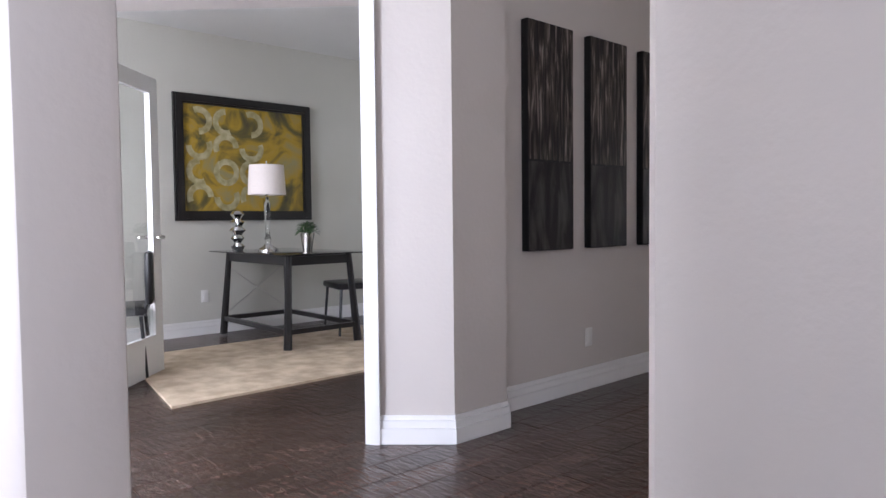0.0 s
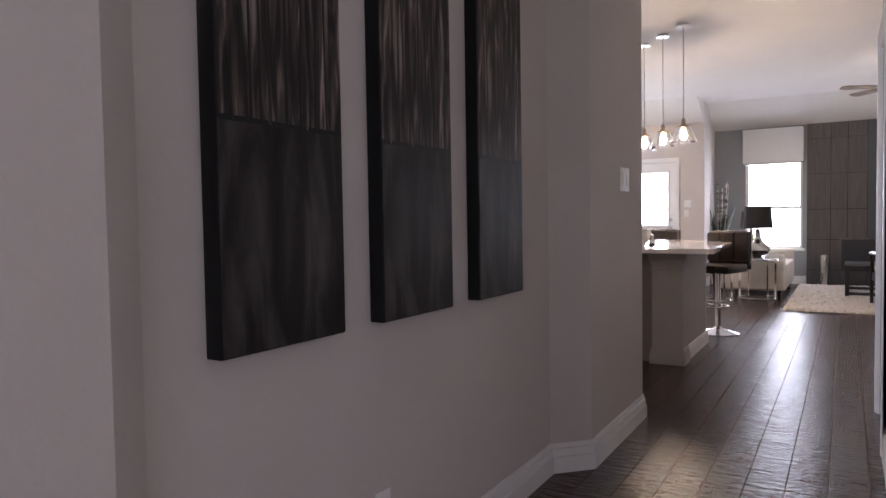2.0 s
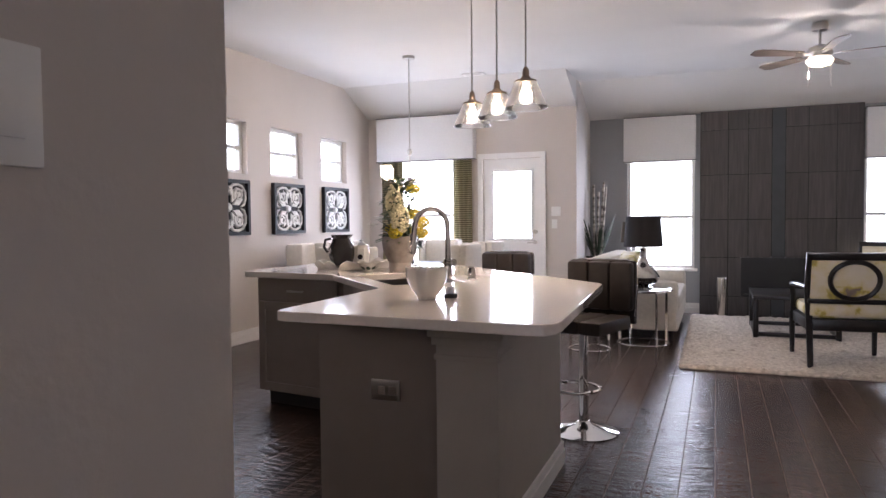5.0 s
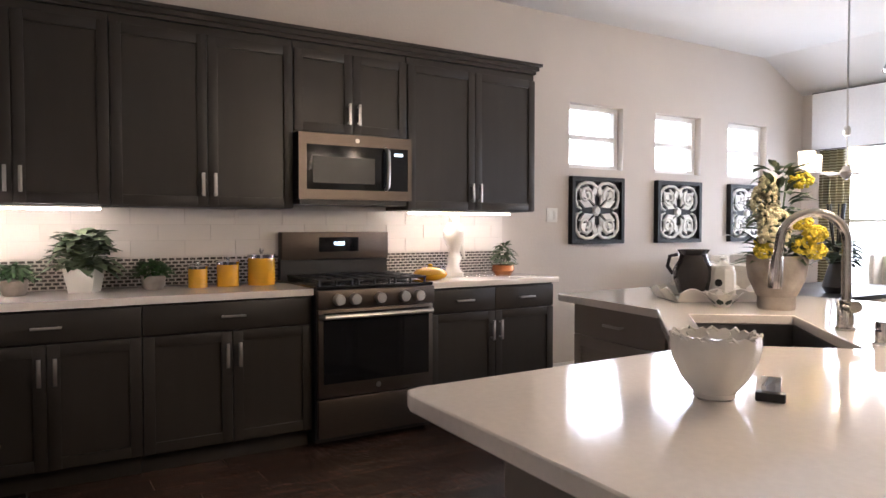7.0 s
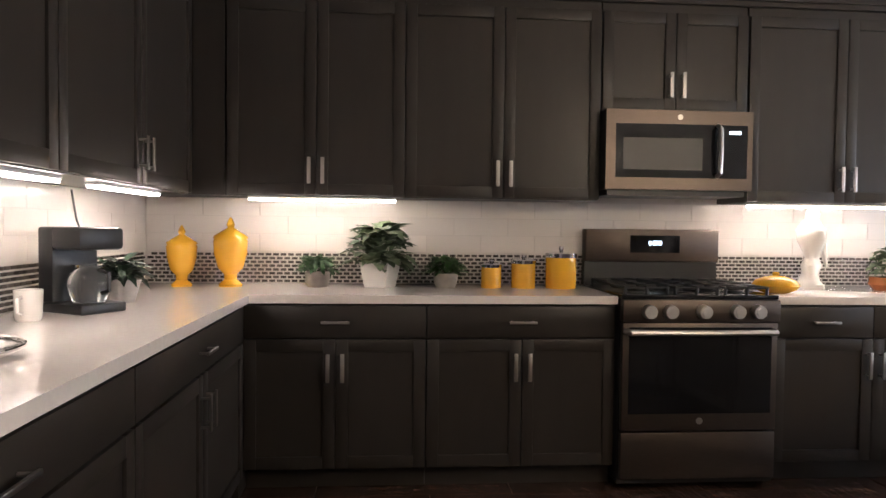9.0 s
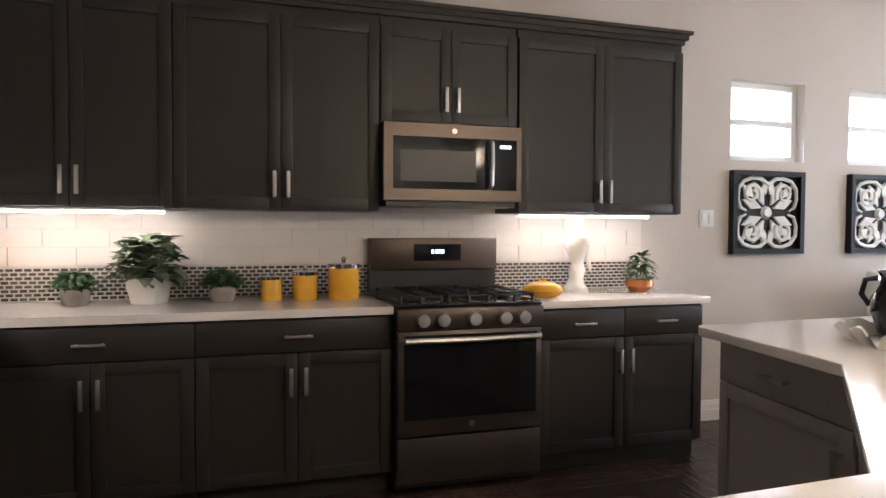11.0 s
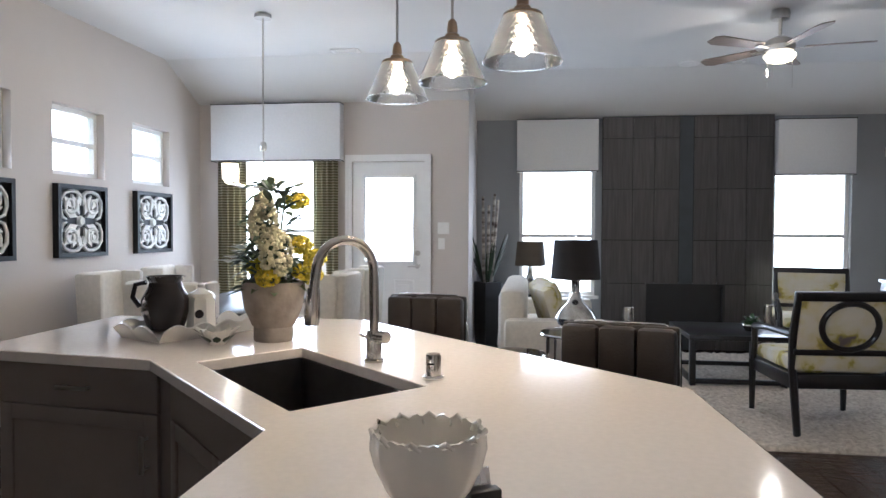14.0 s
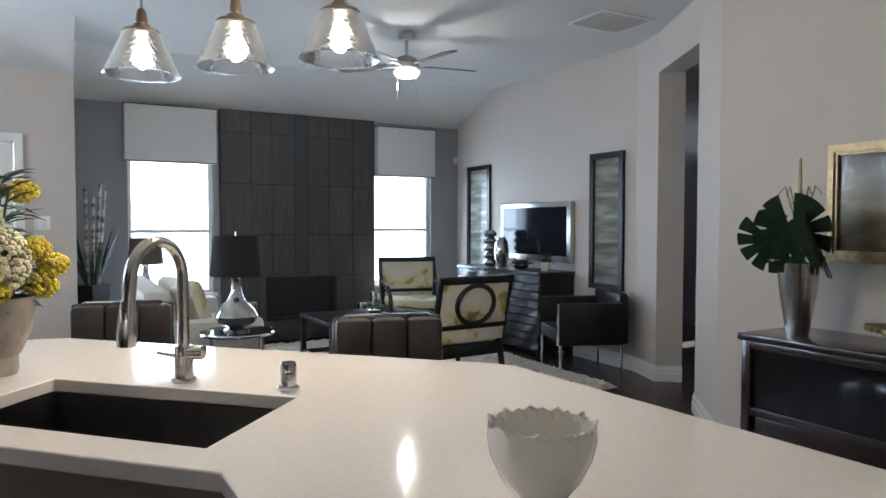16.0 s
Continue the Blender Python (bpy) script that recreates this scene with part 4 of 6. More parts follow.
for a, b in ((2.10, 2.705), (3.13, 3.735), (4.17, 4.775)):
    t = thing("carved_panel", "white scrollwork carving in a deep black frame", "wall art", pose(0, (a + b) / 2, 1.403, 0, 0, 90), "three carved panels")
    w = 0.302
    part("backing", B(-w + 0.01, w - 0.01, -0.012, -0.001, -0.27, 0.27), BACKB, t)
    f = bmesh.new()
    box(f, -w, -w + 0.035, -0.05, 0, -0.283, 0.283), box(f, w - 0.035, w, -0.05, 0, -0.283, 0.283)
    box(f, -w + 0.035, w - 0.035, -0.05, 0, -0.283, -0.25), box(f, -w + 0.035, w - 0.035, -0.05, 0, 0.25, 0.283)
    part("frame", f, BACKB, t, "black box frame")
    variant = (a > 3) + (a > 4)
    for sx in (-1, 1):
        for sz in (-1, 1):
            sp = []
            for k in range(22):
                an = k / 21 * 2 * math.pi * 1.35
                r = 0.075 - 0.0025 * k
                sp.append((sx * (0.135 + r * math.cos(an + 2.6)), -0.026, sz * (0.125 + r * math.sin(an + 2.6) * (1 if variant else -1))))
            bm = tube(sp, [0.016 - 0.0003 * k for k in range(22)], 8)
            part("scroll", bm, WHITEM, t)
            part("scroll", tube([(sx * x, -0.024, sz * z) for x, z in ((0.0, 0.19), (0.06, 0.232), (0.13, 0.236), (0.20, 0.215), (0.245, 0.16), (0.25, 0.09), (0.225, 0.03), (0.18, 0.012))], [0.016, 0.015, 0.014, 0.014, 0.014, 0.013, 0.012, 0.008], 8), WHITEM, t)
            lf = bmesh.new()
            for (px, pz, dx, dz, ln, wd) in ((0.03, 0.05, 0.55, 1, 0.20, 0.075), (0.05, 0.03, 1, 0.35, 0.20, 0.07), (0.02, 0.12, 0.15, 1, 0.12, 0.05), (0.12, 0.10, 0.8, 0.8, 0.14, 0.06)):
                pr = [(px, pz), (px + dx * ln * 0.4 - dz * wd * 0.5, pz + dz * ln * 0.4 + dx * wd * 0.5), (px + dx * ln * 0.8, pz + dz * ln * 0.8), (px + dx * ln * 0.4 + dz * wd * 0.5, pz + dz * ln * 0.4 - dx * wd * 0.5)]
                pr = [(min(max(q[0], 0.0), 0.262), min(max(q[1], 0.0), 0.245)) for q in pr]
                vs = [lf.verts.new((sx * q[0], -0.03, sz * q[1])) for q in pr] + [lf.verts.new((sx * q[0], -0.013, sz * q[1])) for q in pr]
                for fc_ in ((0, 1, 2, 3), (4, 5, 6, 7), (0, 1, 5, 4), (1, 2, 6, 5), (2, 3, 7, 6), (3, 0, 4, 7)):
                    lf.faces.new([vs[i] for i in fc_])
            bmesh.ops.recalc_face_normals(lf, faces=lf.faces[:])
            part("leaf_carving", lf, WHITEM, t)
    part("rosette", R((0, -0.012, 0), (0, -0.034, 0), 0.045, 0.03, 16), WHITEM, t)

# ---- counter things ----
def plant(name, label, m, pot_prof, pot_mat, leaf_mat, n, h0, h1, rad, ln, wd, seed, seg=24, wob=None):
    t = thing(name, label, "plant", m)
    part("pot", lathe(pot_prof, seg, wob=wob), pot_mat, t)
    rr = random.Random(seed)
    bm = bmesh.new()
    for k in range(n):
        an, u = rr.uniform(0, 6.283), rr.random()
        z = h0 + (h1 - h0) * u
        r = rad * math.sqrt(rr.random()) * (1 - 0.55 * u)
        d = Vector((math.cos(an), math.sin(an), rr.uniform(-0.2, 0.9)))
        leaf(bm, (r * math.cos(an), r * math.sin(an), z), d, ln * rr.uniform(0.7, 1.25), wd * rr.uniform(0.7, 1.2), rr.uniform(0.1, 0.6))
    for k in range(7):
        an = rr.uniform(0, 6.283)
        rod(bm, (0, 0, h0 - 0.04), (rad * 0.6 * math.cos(an), rad * 0.6 * math.sin(an), (h0 + h1) / 2), 0.003, seg=5)
    part("foliage", bm, leaf_mat, t, flat=True)
    return t


CT = 0.914
POTS = [(0.05, 0), (0.062, 0.03), (0.065, 0.075), (0.058, 0.08), (0.055, 0.07)]
for y, s in ((-1.82, 3), (-1.16, 5)):
    plant("potted_plant", "small leafy herb in a round grey pot", pose(0.22, y, CT), POTS, STONE, LEAF, 260, 0.08, 0.15, 0.095, 0.05, 0.026, s)
plant("potted_plant", "bushy green plant in a square white pot", pose(0.2, -1.5, CT, 0, 0, 20), [(0.085, 0), (0.115, 0.13), (0.105, 0.13), (0.1, 0.11)], WHITEC, LEAFG, 190, 0.12, 0.31, 0.13, 0.11, 0.075, 8, seg=4)
plant("potted_plant", "green plant in a glossy copper bowl", pose(0.25, 1.24, CT), [(0.06, 0), (0.085, 0.03), (0.08, 0.07), (0.06, 0.075)], COPPER, LEAFG, 120, 0.08, 0.22, 0.08, 0.06, 0.035, 9)
plant("potted_plant", "dark succulent in a grey tapered pot", pose(0.95, -2.52, CT), [(0.05, 0), (0.075, 0.09), (0.068, 0.09), (0.06, 0.08)], CONC, LEAFD, 60, 0.09, 0.17, 0.05, 0.11, 0.045, 10)
for y, s in ((-0.92, 0.8), (-0.75, 0.95), (-0.55, 1.2)):
    t = thing("canister", "yellow ribbed canister with a chrome lid", "canister", pose(0.22, y, CT), "three canisters")
    pr = [(0.065 * s, 0)]
    for k in range(9):
        pr += [(0.068 * s, 0.004 + k * 0.0145 * s), (0.066 * s, 0.011 * s + k * 0.0145 * s)]
    pr += [(0.066 * s, 0.135 * s)]
    part("jar", lathe(pr, 28), YELLOW, t)
    part("lid", lathe([(0.069 * s, 0.135 * s), (0.070 * s, 0.153 * s), (0.05 * s, 0.160 * s)], 28), CHROME, t)
    part("knob", lathe([(0.007, 0.16 * s), (0.015, 0.172 * s), (0.011, 0.183 * s)], 14), CHROME, t)
for x, y, s in ((0.14, -2.50, 0.92), (0.13, -2.26, 1.05)):
    t = thing("lidded_urn", "bright yellow ceramic urn with finial lid", "urn", pose(x + 0.08, y, CT), "two urns")
    part("urn_body", lathe([(0.055 * s, 0), (0.055 * s, 0.012 * s), (0.03 * s, 0.035 * s), (0.032 * s, 0.06 * s), (0.06 * s, 0.09 * s), (0.078 * s, 0.16 * s), (0.082 * s, 0.22 * s), (0.075 * s, 0.232 * s)], 28), YELLOW, t)
    part("lid", lathe([(0.084 * s, 0.232 * s), (0.078 * s, 0.245 * s), (0.03 * s, 0.275 * s), (0.014 * s, 0.285 * s), (0.02 * s, 0.30 * s), (0.010 * s, 0.325 * s), (0.003, 0.335 * s)], 28), YELLOW, t)
t = thing("coffee_maker", "black drip coffee maker with glass carafe", "coffee maker", pose(1.25, -2.55, CT, 0, 0, 150))
part("base", B(-0.09, 0.09, -0.13, 0.1, 0, 0.035, bev=0.008), BLACK, t)
part("tower", B(-0.09, 0.09, 0.02, 0.1, 0.035, 0.30, bev=0.01), BLACK, t)
part("head", B(-0.09, 0.09, -0.12, 0.03, 0.22, 0.30, bev=0.015), BLACK, t)
part("carafe", lathe([(0.055, 0), (0.07, 0.05), (0.068, 0.09), (0.045, 0.12), (0.048, 0.13)], 22, (0, -0.05, 0.037)), GLASS, t)
part("carafe_handle", tube([(0, -0.10, 0.15), (0, -0.15, 0.14), (0, -0.15, 0.08), (0, -0.115, 0.07)], 0.008), BLACK, t)
part("power_cord", tube([(0.09, 0.09, 0.12), (0.14, 0.14, 0.2), (0.12, 0.18, 0.33), (0.10, 0.18, 0.44)], 0.004, 6), BLACK, t)
t = thing("mug", "white ceramic mug on the counter", "mug", pose(1.50, -2.60, CT))
part("cup", lathe([(0.035, 0), (0.04, 0.01), (0.043, 0.10), (0.039, 0.10), (0.036, 0.015)], 22), WHITEC, t)
part("handle", tube([(0.04, 0, 0.08), (0.068, 0, 0.075), (0.068, 0, 0.035), (0.04, 0, 0.025)], 0.006, 8), WHITEC, t)
t = thing("serving_tray", "round polished silver serving tray", "tray", pose(2.16, -2.50, CT))
part("dish", lathe([(0.16, 0), (0.19, 0.012), (0.20, 0.022), (0.185, 0.018), (0.15, 0.008)], 36), CHROME, t)
part("rim", tube([(0.2 * math.cos(k * 0.2094), 0.2 * math.sin(k * 0.2094), 0.024) for k in range(30)], 0.006, 8, closed=True), CHROME, t)
for dx, dy in ((0.03, 0.06), (-0.09, 0.05)):
    t = thing("wine_glass", "amber tinted stemmed glass on the silver tray", "glass", pose(2.16 + dx, -2.50 + dy, CT + 0.009))
    part("foot_and_stem", lathe([(0.035, 0), (0.03, 0.004), (0.005, 0.008), (0.005, 0.08)], 18), GLASS, t)
    part("bowl", lathe([(0.008, 0.08), (0.04, 0.11), (0.045, 0.15), (0.037, 0.2), (0.035, 0.2), (0.042, 0.15)], 20), mat("amber_glass", (0.96, 0.82, 0.62), 0.05, var=0, trans=1.0), t)
bd = lathe([(0.075, 0), (0.075, 0.03), (0.06, 0.05), (0.045, 0.09), (0.055, 0.14), (0.04, 0.18), (0.05, 0.22), (0.075, 0.29), (0.078, 0.34), (0.055, 0.385), (0.035, 0.41), (0.04, 0.44), (0.03, 0.46), (0.01, 0.475)], 20, wob=lambda a, i: 1 + 0.13 * math.sin(3 * a + i * 0.9))
rod(bd, (0.03, -0.02, 0.44), (0.09, -0.05, 0.40), 0.014, 0.004, 8)
rod(bd, (0.0, 0.05, 0.33), (-0.02, 0.11, 0.13), 0.035, 0.008, 8)
solid("statue", bd, WHITEC, "white glazed ceramic bird statue on the counter", "statue", pose(0.22, 0.83, CT) @ Matrix.Scale(0.93, 4))
t = thing("butter_dish", "glossy yellow lidded dish beside the range", "dish", pose(0.45, 0.50, CT))
part("bowl", lathe([(0.06, 0), (0.10, 0.02), (0.115, 0.04), (0.11, 0.045)], 26), YELLOW, t)
part("lid", lathe([(0.112, 0.045), (0.095, 0.068), (0.05, 0.085), (0.015, 0.09), (0.018, 0.10), (0.01, 0.108)], 26), YELLOW, t)

# ---- island things ----
def ruffle(n, amp):
    return lambda a, i: 1 + amp * (i / 6) * math.sin(n * a)


t = thing("ruffled_bowl", "white glazed bowl with a ruffled petal rim", "bowl", pose(3.435, -0.59, CT) @ Matrix.Diagonal((0.71, 0.71, 0.73, 1)))
bw = lathe([(0.05, 0), (0.058, 0.006), (0.058, 0.018), (0.092, 0.06), (0.116, 0.11), (0.122, 0.15), (0.120, 0.178), (0.112, 0.178), (0.112, 0.14), (0.080, 0.06), (0.03, 0.03)], 80)
for v in bw.verts:
    a = math.atan2(v.co.y, v.co.x)
    if v.co.z > 0.15:
        v.co.z += 0.007 * abs(math.sin(5.5 * a)) - 0.005 + 0.003 * math.sin(23 * a)
        k = 1 + 0.025 * math.cos(11 * a)
        v.co.x, v.co.y = v.co.x * k, v.co.y * k
part("bowl", bw, WHITEC, t)
for k in range(11):
    a = k * 2 * math.pi / 11
    part("petal_curl", tube([(0.113 * math.cos(a - 0.16), 0.113 * math.sin(a - 0.16), 0.172), (0.121 * math.cos(a), 0.121 * math.sin(a), 0.182), (0.117 * math.cos(a + 0.14), 0.117 * math.sin(a + 0.14), 0.170), (0.108 * math.cos(a + 0.1), 0.108 * math.sin(a + 0.1), 0.160)], [0.004, 0.006, 0.006, 0.003], 8), WHITEC, t)
t = thing("card_holder", "black and silver business card holder", "holder", pose(3.513, -0.52, CT, 0, 0, 30) @ Matrix.Scale(0.62, 4))
part("base", B(-0.045, 0.045, -0.02, 0.02, 0, 0.03, bev=0.006), BLACK, t)
part("back_plate", B(-0.03, 0.03, 0.005, 0.015, 0.03, 0.08, bev=0.003, m=Matrix.Rotation(-0.3, 4, "X")), CHROME, t)

t = thing("flower_arrangement", "yellow and cream flowers in a weathered stone pot", "flowers", pose(2.59, 0.945, CT))
part("pot", lathe([(0.072, 0), (0.076, 0.015), (0.075, 0.055), (0.082, 0.062), (0.112, 0.13), (0.122, 0.20), (0.118, 0.228), (0.108, 0.228), (0.1, 0.2)], 32), STONE, t)
rr = random.Random(12)


def bloom(c, rx, rz, n, size):
    bm = bmesh.new()
    for k in range(n):
        u, a = rr.uniform(-1, 1), rr.uniform(0, 6.283)
        q = math.sqrt(1 - u * u)
        p = Vector((rx * q * math.cos(a), rx * q * math.sin(a), rz * u))
        m = Matrix.Translation(Vector(c) + p) @ Matrix.Rotation(rr.uniform(0, 3), 4, "Z")
        bmesh.ops.create_icosphere(bm, subdivisions=1, radius=size * rr.uniform(0.7, 1.2), matrix=m)
    return bm


for c, rx, rz in (((-0.01, -0.07, 0.45), 0.052, 0.085), ((0.05, -0.10, 0.34), 0.06, 0.085), ((-0.03, -0.02, 0.52), 0.035, 0.05)):
    part("cream_bloom", bloom(c, rx, rz, 260, 0.009), FLC, t, "cream hyacinth-like bloom", flat=True)
for c in ((0.12, -0.03, 0.37), (0.13, -0.02, 0.27), (0.09, 0.02, 0.54), (0.14, 0.04, 0.25), (0.02, -0.11, 0.25), (-0.08, 0.04, 0.28), (0.17, -0.01, 0.32)):
    part("yellow_bloom", bloom(c, 0.042, 0.030, 130, 0.008), FLY, t, "yellow clustered bloom", flat=True)
for c in ((-0.16, -0.05, 0.30), (-0.13, 0.0, 0.35)):
    bm = bmesh.new()
    for k in range(7):
        a = k * 0.9
        leaf(bm, c, (math.cos(a), math.sin(a), 0.5), 0.07, 0.035, 0.3)
    part("white_lily", bm, FLW, t, "open white lily", flat=True)
bm = bmesh.new()
for k in range(200):
    a, u = rr.uniform(0, 6.283), rr.random() ** 1.35
    z = 0.20 + 0.40 * u
    r = 0.11 * (1 - 0.5 * u)
    leaf(bm, (r * 0.6 * math.cos(a), r * 0.6 * math.sin(a), z), (math.cos(a), math.sin(a), rr.uniform(-0.1, 1.0)), rr.uniform(0.07, 0.13), rr.uniform(0.03, 0.05), rr.uniform(0.1, 0.5))
for k in range(9):
    a = rr.uniform(0, 6.283)
    rod(bm, (0, 0, 0.2), (0.07 * math.cos(a), 0.07 * math.sin(a), 0.55), 0.004, seg=5)
part("leaves", bm, LEAFG, t, flat=True)

t = thing("scalloped_tray", "white tray with a scalloped leaf edge", "tray", pose(2.19, 1.05, CT, 0, 0, 62) @ Matrix.Diagonal((0.82, 0.9, 1, 1)))
part("tray_floor", B(-0.27, 0.27, -0.15, 0.15, 0.0, 0.012, bev=0.004), WHITEC, t)
sc = bmesh.new()
for (ax, ay, bx, by) in ((-0.27, -0.15, 0.27, -0.15), (0.27, -0.15, 0.27, 0.15), (0.27, 0.15, -0.27, 0.15), (-0.27, 0.15, -0.27, -0.15)):
    n = 18 if ax != bx else 10
    va, vb, vc = [], [], []
    ox, oy = (0, 0.03 if ay > 0 else -0.03) if ax != bx else (0.03 if ax > 0 else -0.03, 0)
    for k in range(n + 1):
        f = k / n
        x, y = ax + (bx - ax) * f, ay + (by - ay) * f
        h = 0.045 + 0.022 * abs(math.sin(f * math.pi * (4 if ax != bx else 2)))
        va.append(sc.verts.new((x, y, 0.005))), vb.append(sc.verts.new((x + ox, y + oy, h))), vc.append(sc.verts.new((x + ox * 1.25, y + oy * 1.25, h - 0.004)))
    for k in range(n):
        sc.faces.new((va[k], va[k + 1], vb[k + 1], vb[k])), sc.faces.new((vb[k], vb[k + 1], vc[k + 1], vc[k])), sc.faces.new((vc[k], vc[k + 1], va[k + 1], va[k]))
part("scalloped_edge", sc, WHITEC, t)
t = thing("jug", "dark brown glazed pitcher standing on the tray", "jug", pose(2.09, 1.04, CT + 0.012))
part("jug_body", lathe([(0.055, 0), (0.07, 0.01), (0.095, 0.08), (0.095, 0.13), (0.07, 0.175), (0.062, 0.20), (0.078, 0.225), (0.072, 0.225), (0.055, 0.19)], 30), DARKC, t)
part("handle", tube([(-0.065, -0.03, 0.20), (-0.105, -0.045, 0.19), (-0.115, -0.05, 0.14), (-0.09, -0.04, 0.10)], 0.010, 10), DARKC, t)
t = thing("sugar_canister", "white ceramic canister with lid and dark medallion", "canister", pose(2.215, 1.10, CT + 0.012))
part("jar", lathe([(0.05, 0), (0.062, 0.01), (0.06, 0.12), (0.05, 0.135)], 8), WHITEC, t)
part("lid", lathe([(0.055, 0.135), (0.05, 0.15), (0.02, 0.165), (0.012, 0.175), (0.016, 0.187), (0.006, 0.195)], 20), WHITEC, t)
part("medallion", R((0.02, -0.057, 0.07), (0.021, -0.061, 0.07), 0.018, seg=16), DARKC, t)
t = thing("lotus_dish", "small lotus-shaped dish with green leaves", "dish", pose(2.42, 0.82, CT))
part("bowl", lathe([(0.03, 0), (0.05, 0.03), (0.06, 0.055), (0.055, 0.05), (0.03, 0.015)], 24, wob=lambda a, i: 1 + 0.12 * (i > 1) * math.sin(8 * a)), WHITEC, t)
for k in range(8):
    a = k * math.pi / 4
    part("petal", leaf(bmesh.new(), (0.028 * math.cos(a), 0.028 * math.sin(a), 0.012), (math.cos(a), math.sin(a), 0.85), 0.085, 0.045, 0.0), WHITEC, t)
    part("base_leaf", leaf(bmesh.new(), (0.03 * math.cos(a + 0.4), 0.03 * math.sin(a + 0.4), 0.004), (math.cos(a + 0.4), math.sin(a + 0.4), 0.9), 0.05, 0.032, 0.0), LEAFD, t, "dark green leaf")


# ---- bar stools ----
def bar_stool(m):
    t = thing("bar_stool", "brown leather bar stool on a chrome pedestal", "stool", m, "island bar stools")
    part("base", lathe([(0.20, 0), (0.20, 0.008), (0.14, 0.025), (0.05, 0.05), (0.032, 0.07)], 32), CHROME, t)
    part("column", R((0, 0, 0.06), (0, 0, 0.60), 0.028, 0.026, 18), CHROME, t)
    part("foot_ring", tube([(0.14 * math.cos(k * 0.2618), 0.10 + 0.14 * math.sin(k * 0.2618), 0.28) for k in range(24)], 0.010, 8, closed=True), CHROME, t)
    for k in range(3):
        x = -0.21 + k * 0.14
        part("seat_cushion", B(x, x + 0.139, -0.19, 0.21, 0.60, 0.68, bev=0.02), LEATHER, t)
        part("back_cushion", B(x, x + 0.139, -0.24, -0.17, 0.70, 0.99, bev=0.022), LEATHER, t)
    part("back_shell", B(-0.215, 0.215, -0.262, -0.232, 0.62, 0.995, bev=0.012), LEATHER, t)
    part("back_rail", tube([(-0.213, -0.225, 0.64), (-0.218, -0.245, 0.80), (-0.213, -0.25, 0.97), (-0.16, -0.25, 0.999), (0.16, -0.25, 0.999), (0.213, -0.25, 0.97), (0.218, -0.245, 0.80), (0.213, -0.225, 0.64)], 0.006, 8), CHROME, t)
    return t


s1 = bar_stool(pose(3.835, 0.79, 0, 0, 0, 162))
copy_thing(s1, pose(2.98, 1.77, 0, 0, 0, 168))


# ---- hanging lights ----
def pendant(x, y):
    t = thing("pendant_lamp", "lit pendant lamp with seeded glass cone shade", "lamp", pose(x, y, 0), "three island pendants")
    part("canopy", lathe([(0.062, H - 0.025), (0.062, H - 0.001), (0.05, H - 0.0005)], 24), STEEL, t)
    part("stem", R((0, 0, 2.08), (0, 0, H - 0.02), 0.005, seg=8), STEEL, t)
    part("socket", lathe([(0.008, 2.10), (0.016, 2.09), (0.02, 2.06), (0.018, 2.05), (0.026, 2.045), (0.028, 2.035), (0.058, 2.026), (0.064, 2.019), (0.064, 2.010)], 20), BRASS, t)
    sh = lathe([(0.062, 2.018), (0.126, 1.872), (0.123, 1.872), (0.059, 2.016)], 32)
    bmesh.ops.delete(sh, geom=[f for f in sh.faces if len(f.verts) > 4], context="FACES_ONLY")
    s = part("shade", sh, SEEDED, t, "seeded clear glass cone")
    s.visible_shadow = False
    part("rim", tube([(0.1245 * math.cos(k * 0.1963), 0.1245 * math.sin(k * 0.1963), 1.872) for k in range(32)], 0.0025, 6, closed=True), GLASS, t).visible_shadow = False
    part("bulb", lathe([(0.012, 2.01), (0.014, 1.99), (0.03, 1.955), (0.033, 1.93), (0.025, 1.905), (0.008, 1.893)], 18), GLOWW, t, "glowing bulb").visible_shadow = False
    bulb((x, y, 1.93), 14)


for p in ((3.036, 1.146), (3.293, 0.871), (3.549, 0.591)):
    pendant(*p)

t = thing("chandelier", "nickel chandelier with frosted glass shades", "lamp", pose(1.5, 3.52, 0))
part("canopy", lathe([(0.065, H - 0.03), (0.065, H - 0.001), (0.05, H - 0.0005)], 24), STEEL, t)
part("stem", R((0, 0, 1.66), (0, 0, H - 0.02), 0.007, seg=8), STEEL, t)
part("collar", lathe([(0.02, 1.95), (0.026, 1.97), (0.026, 2.0), (0.018, 2.02)], 16), STEEL, t)
part("hub", lathe([(0.012, 1.62), (0.04, 1.65), (0.045, 1.68), (0.02, 1.72)], 20), STEEL, t)
for k in range(5):
    a = k * 2 * math.pi / 5 + 0.4
    c, s = math.cos(a), math.sin(a)
    part("arm", tube([(0.03 * c, 0.03 * s, 1.67), (0.16 * c, 0.16 * s, 1.665), (0.30 * c, 0.30 * s, 1.70)], 0.007, 8), STEEL, t)
    part("shade", lathe([(0.03, 1.70), (0.055, 1.715), (0.06, 1.83), (0.057, 1.83), (0.05, 1.72)], 22, (0.30 * c, 0.30 * s, 0)), GLOWC, t, "glowing frosted glass shade").visible_shadow = False
bulb((1.5, 3.52, 1.9), 10)

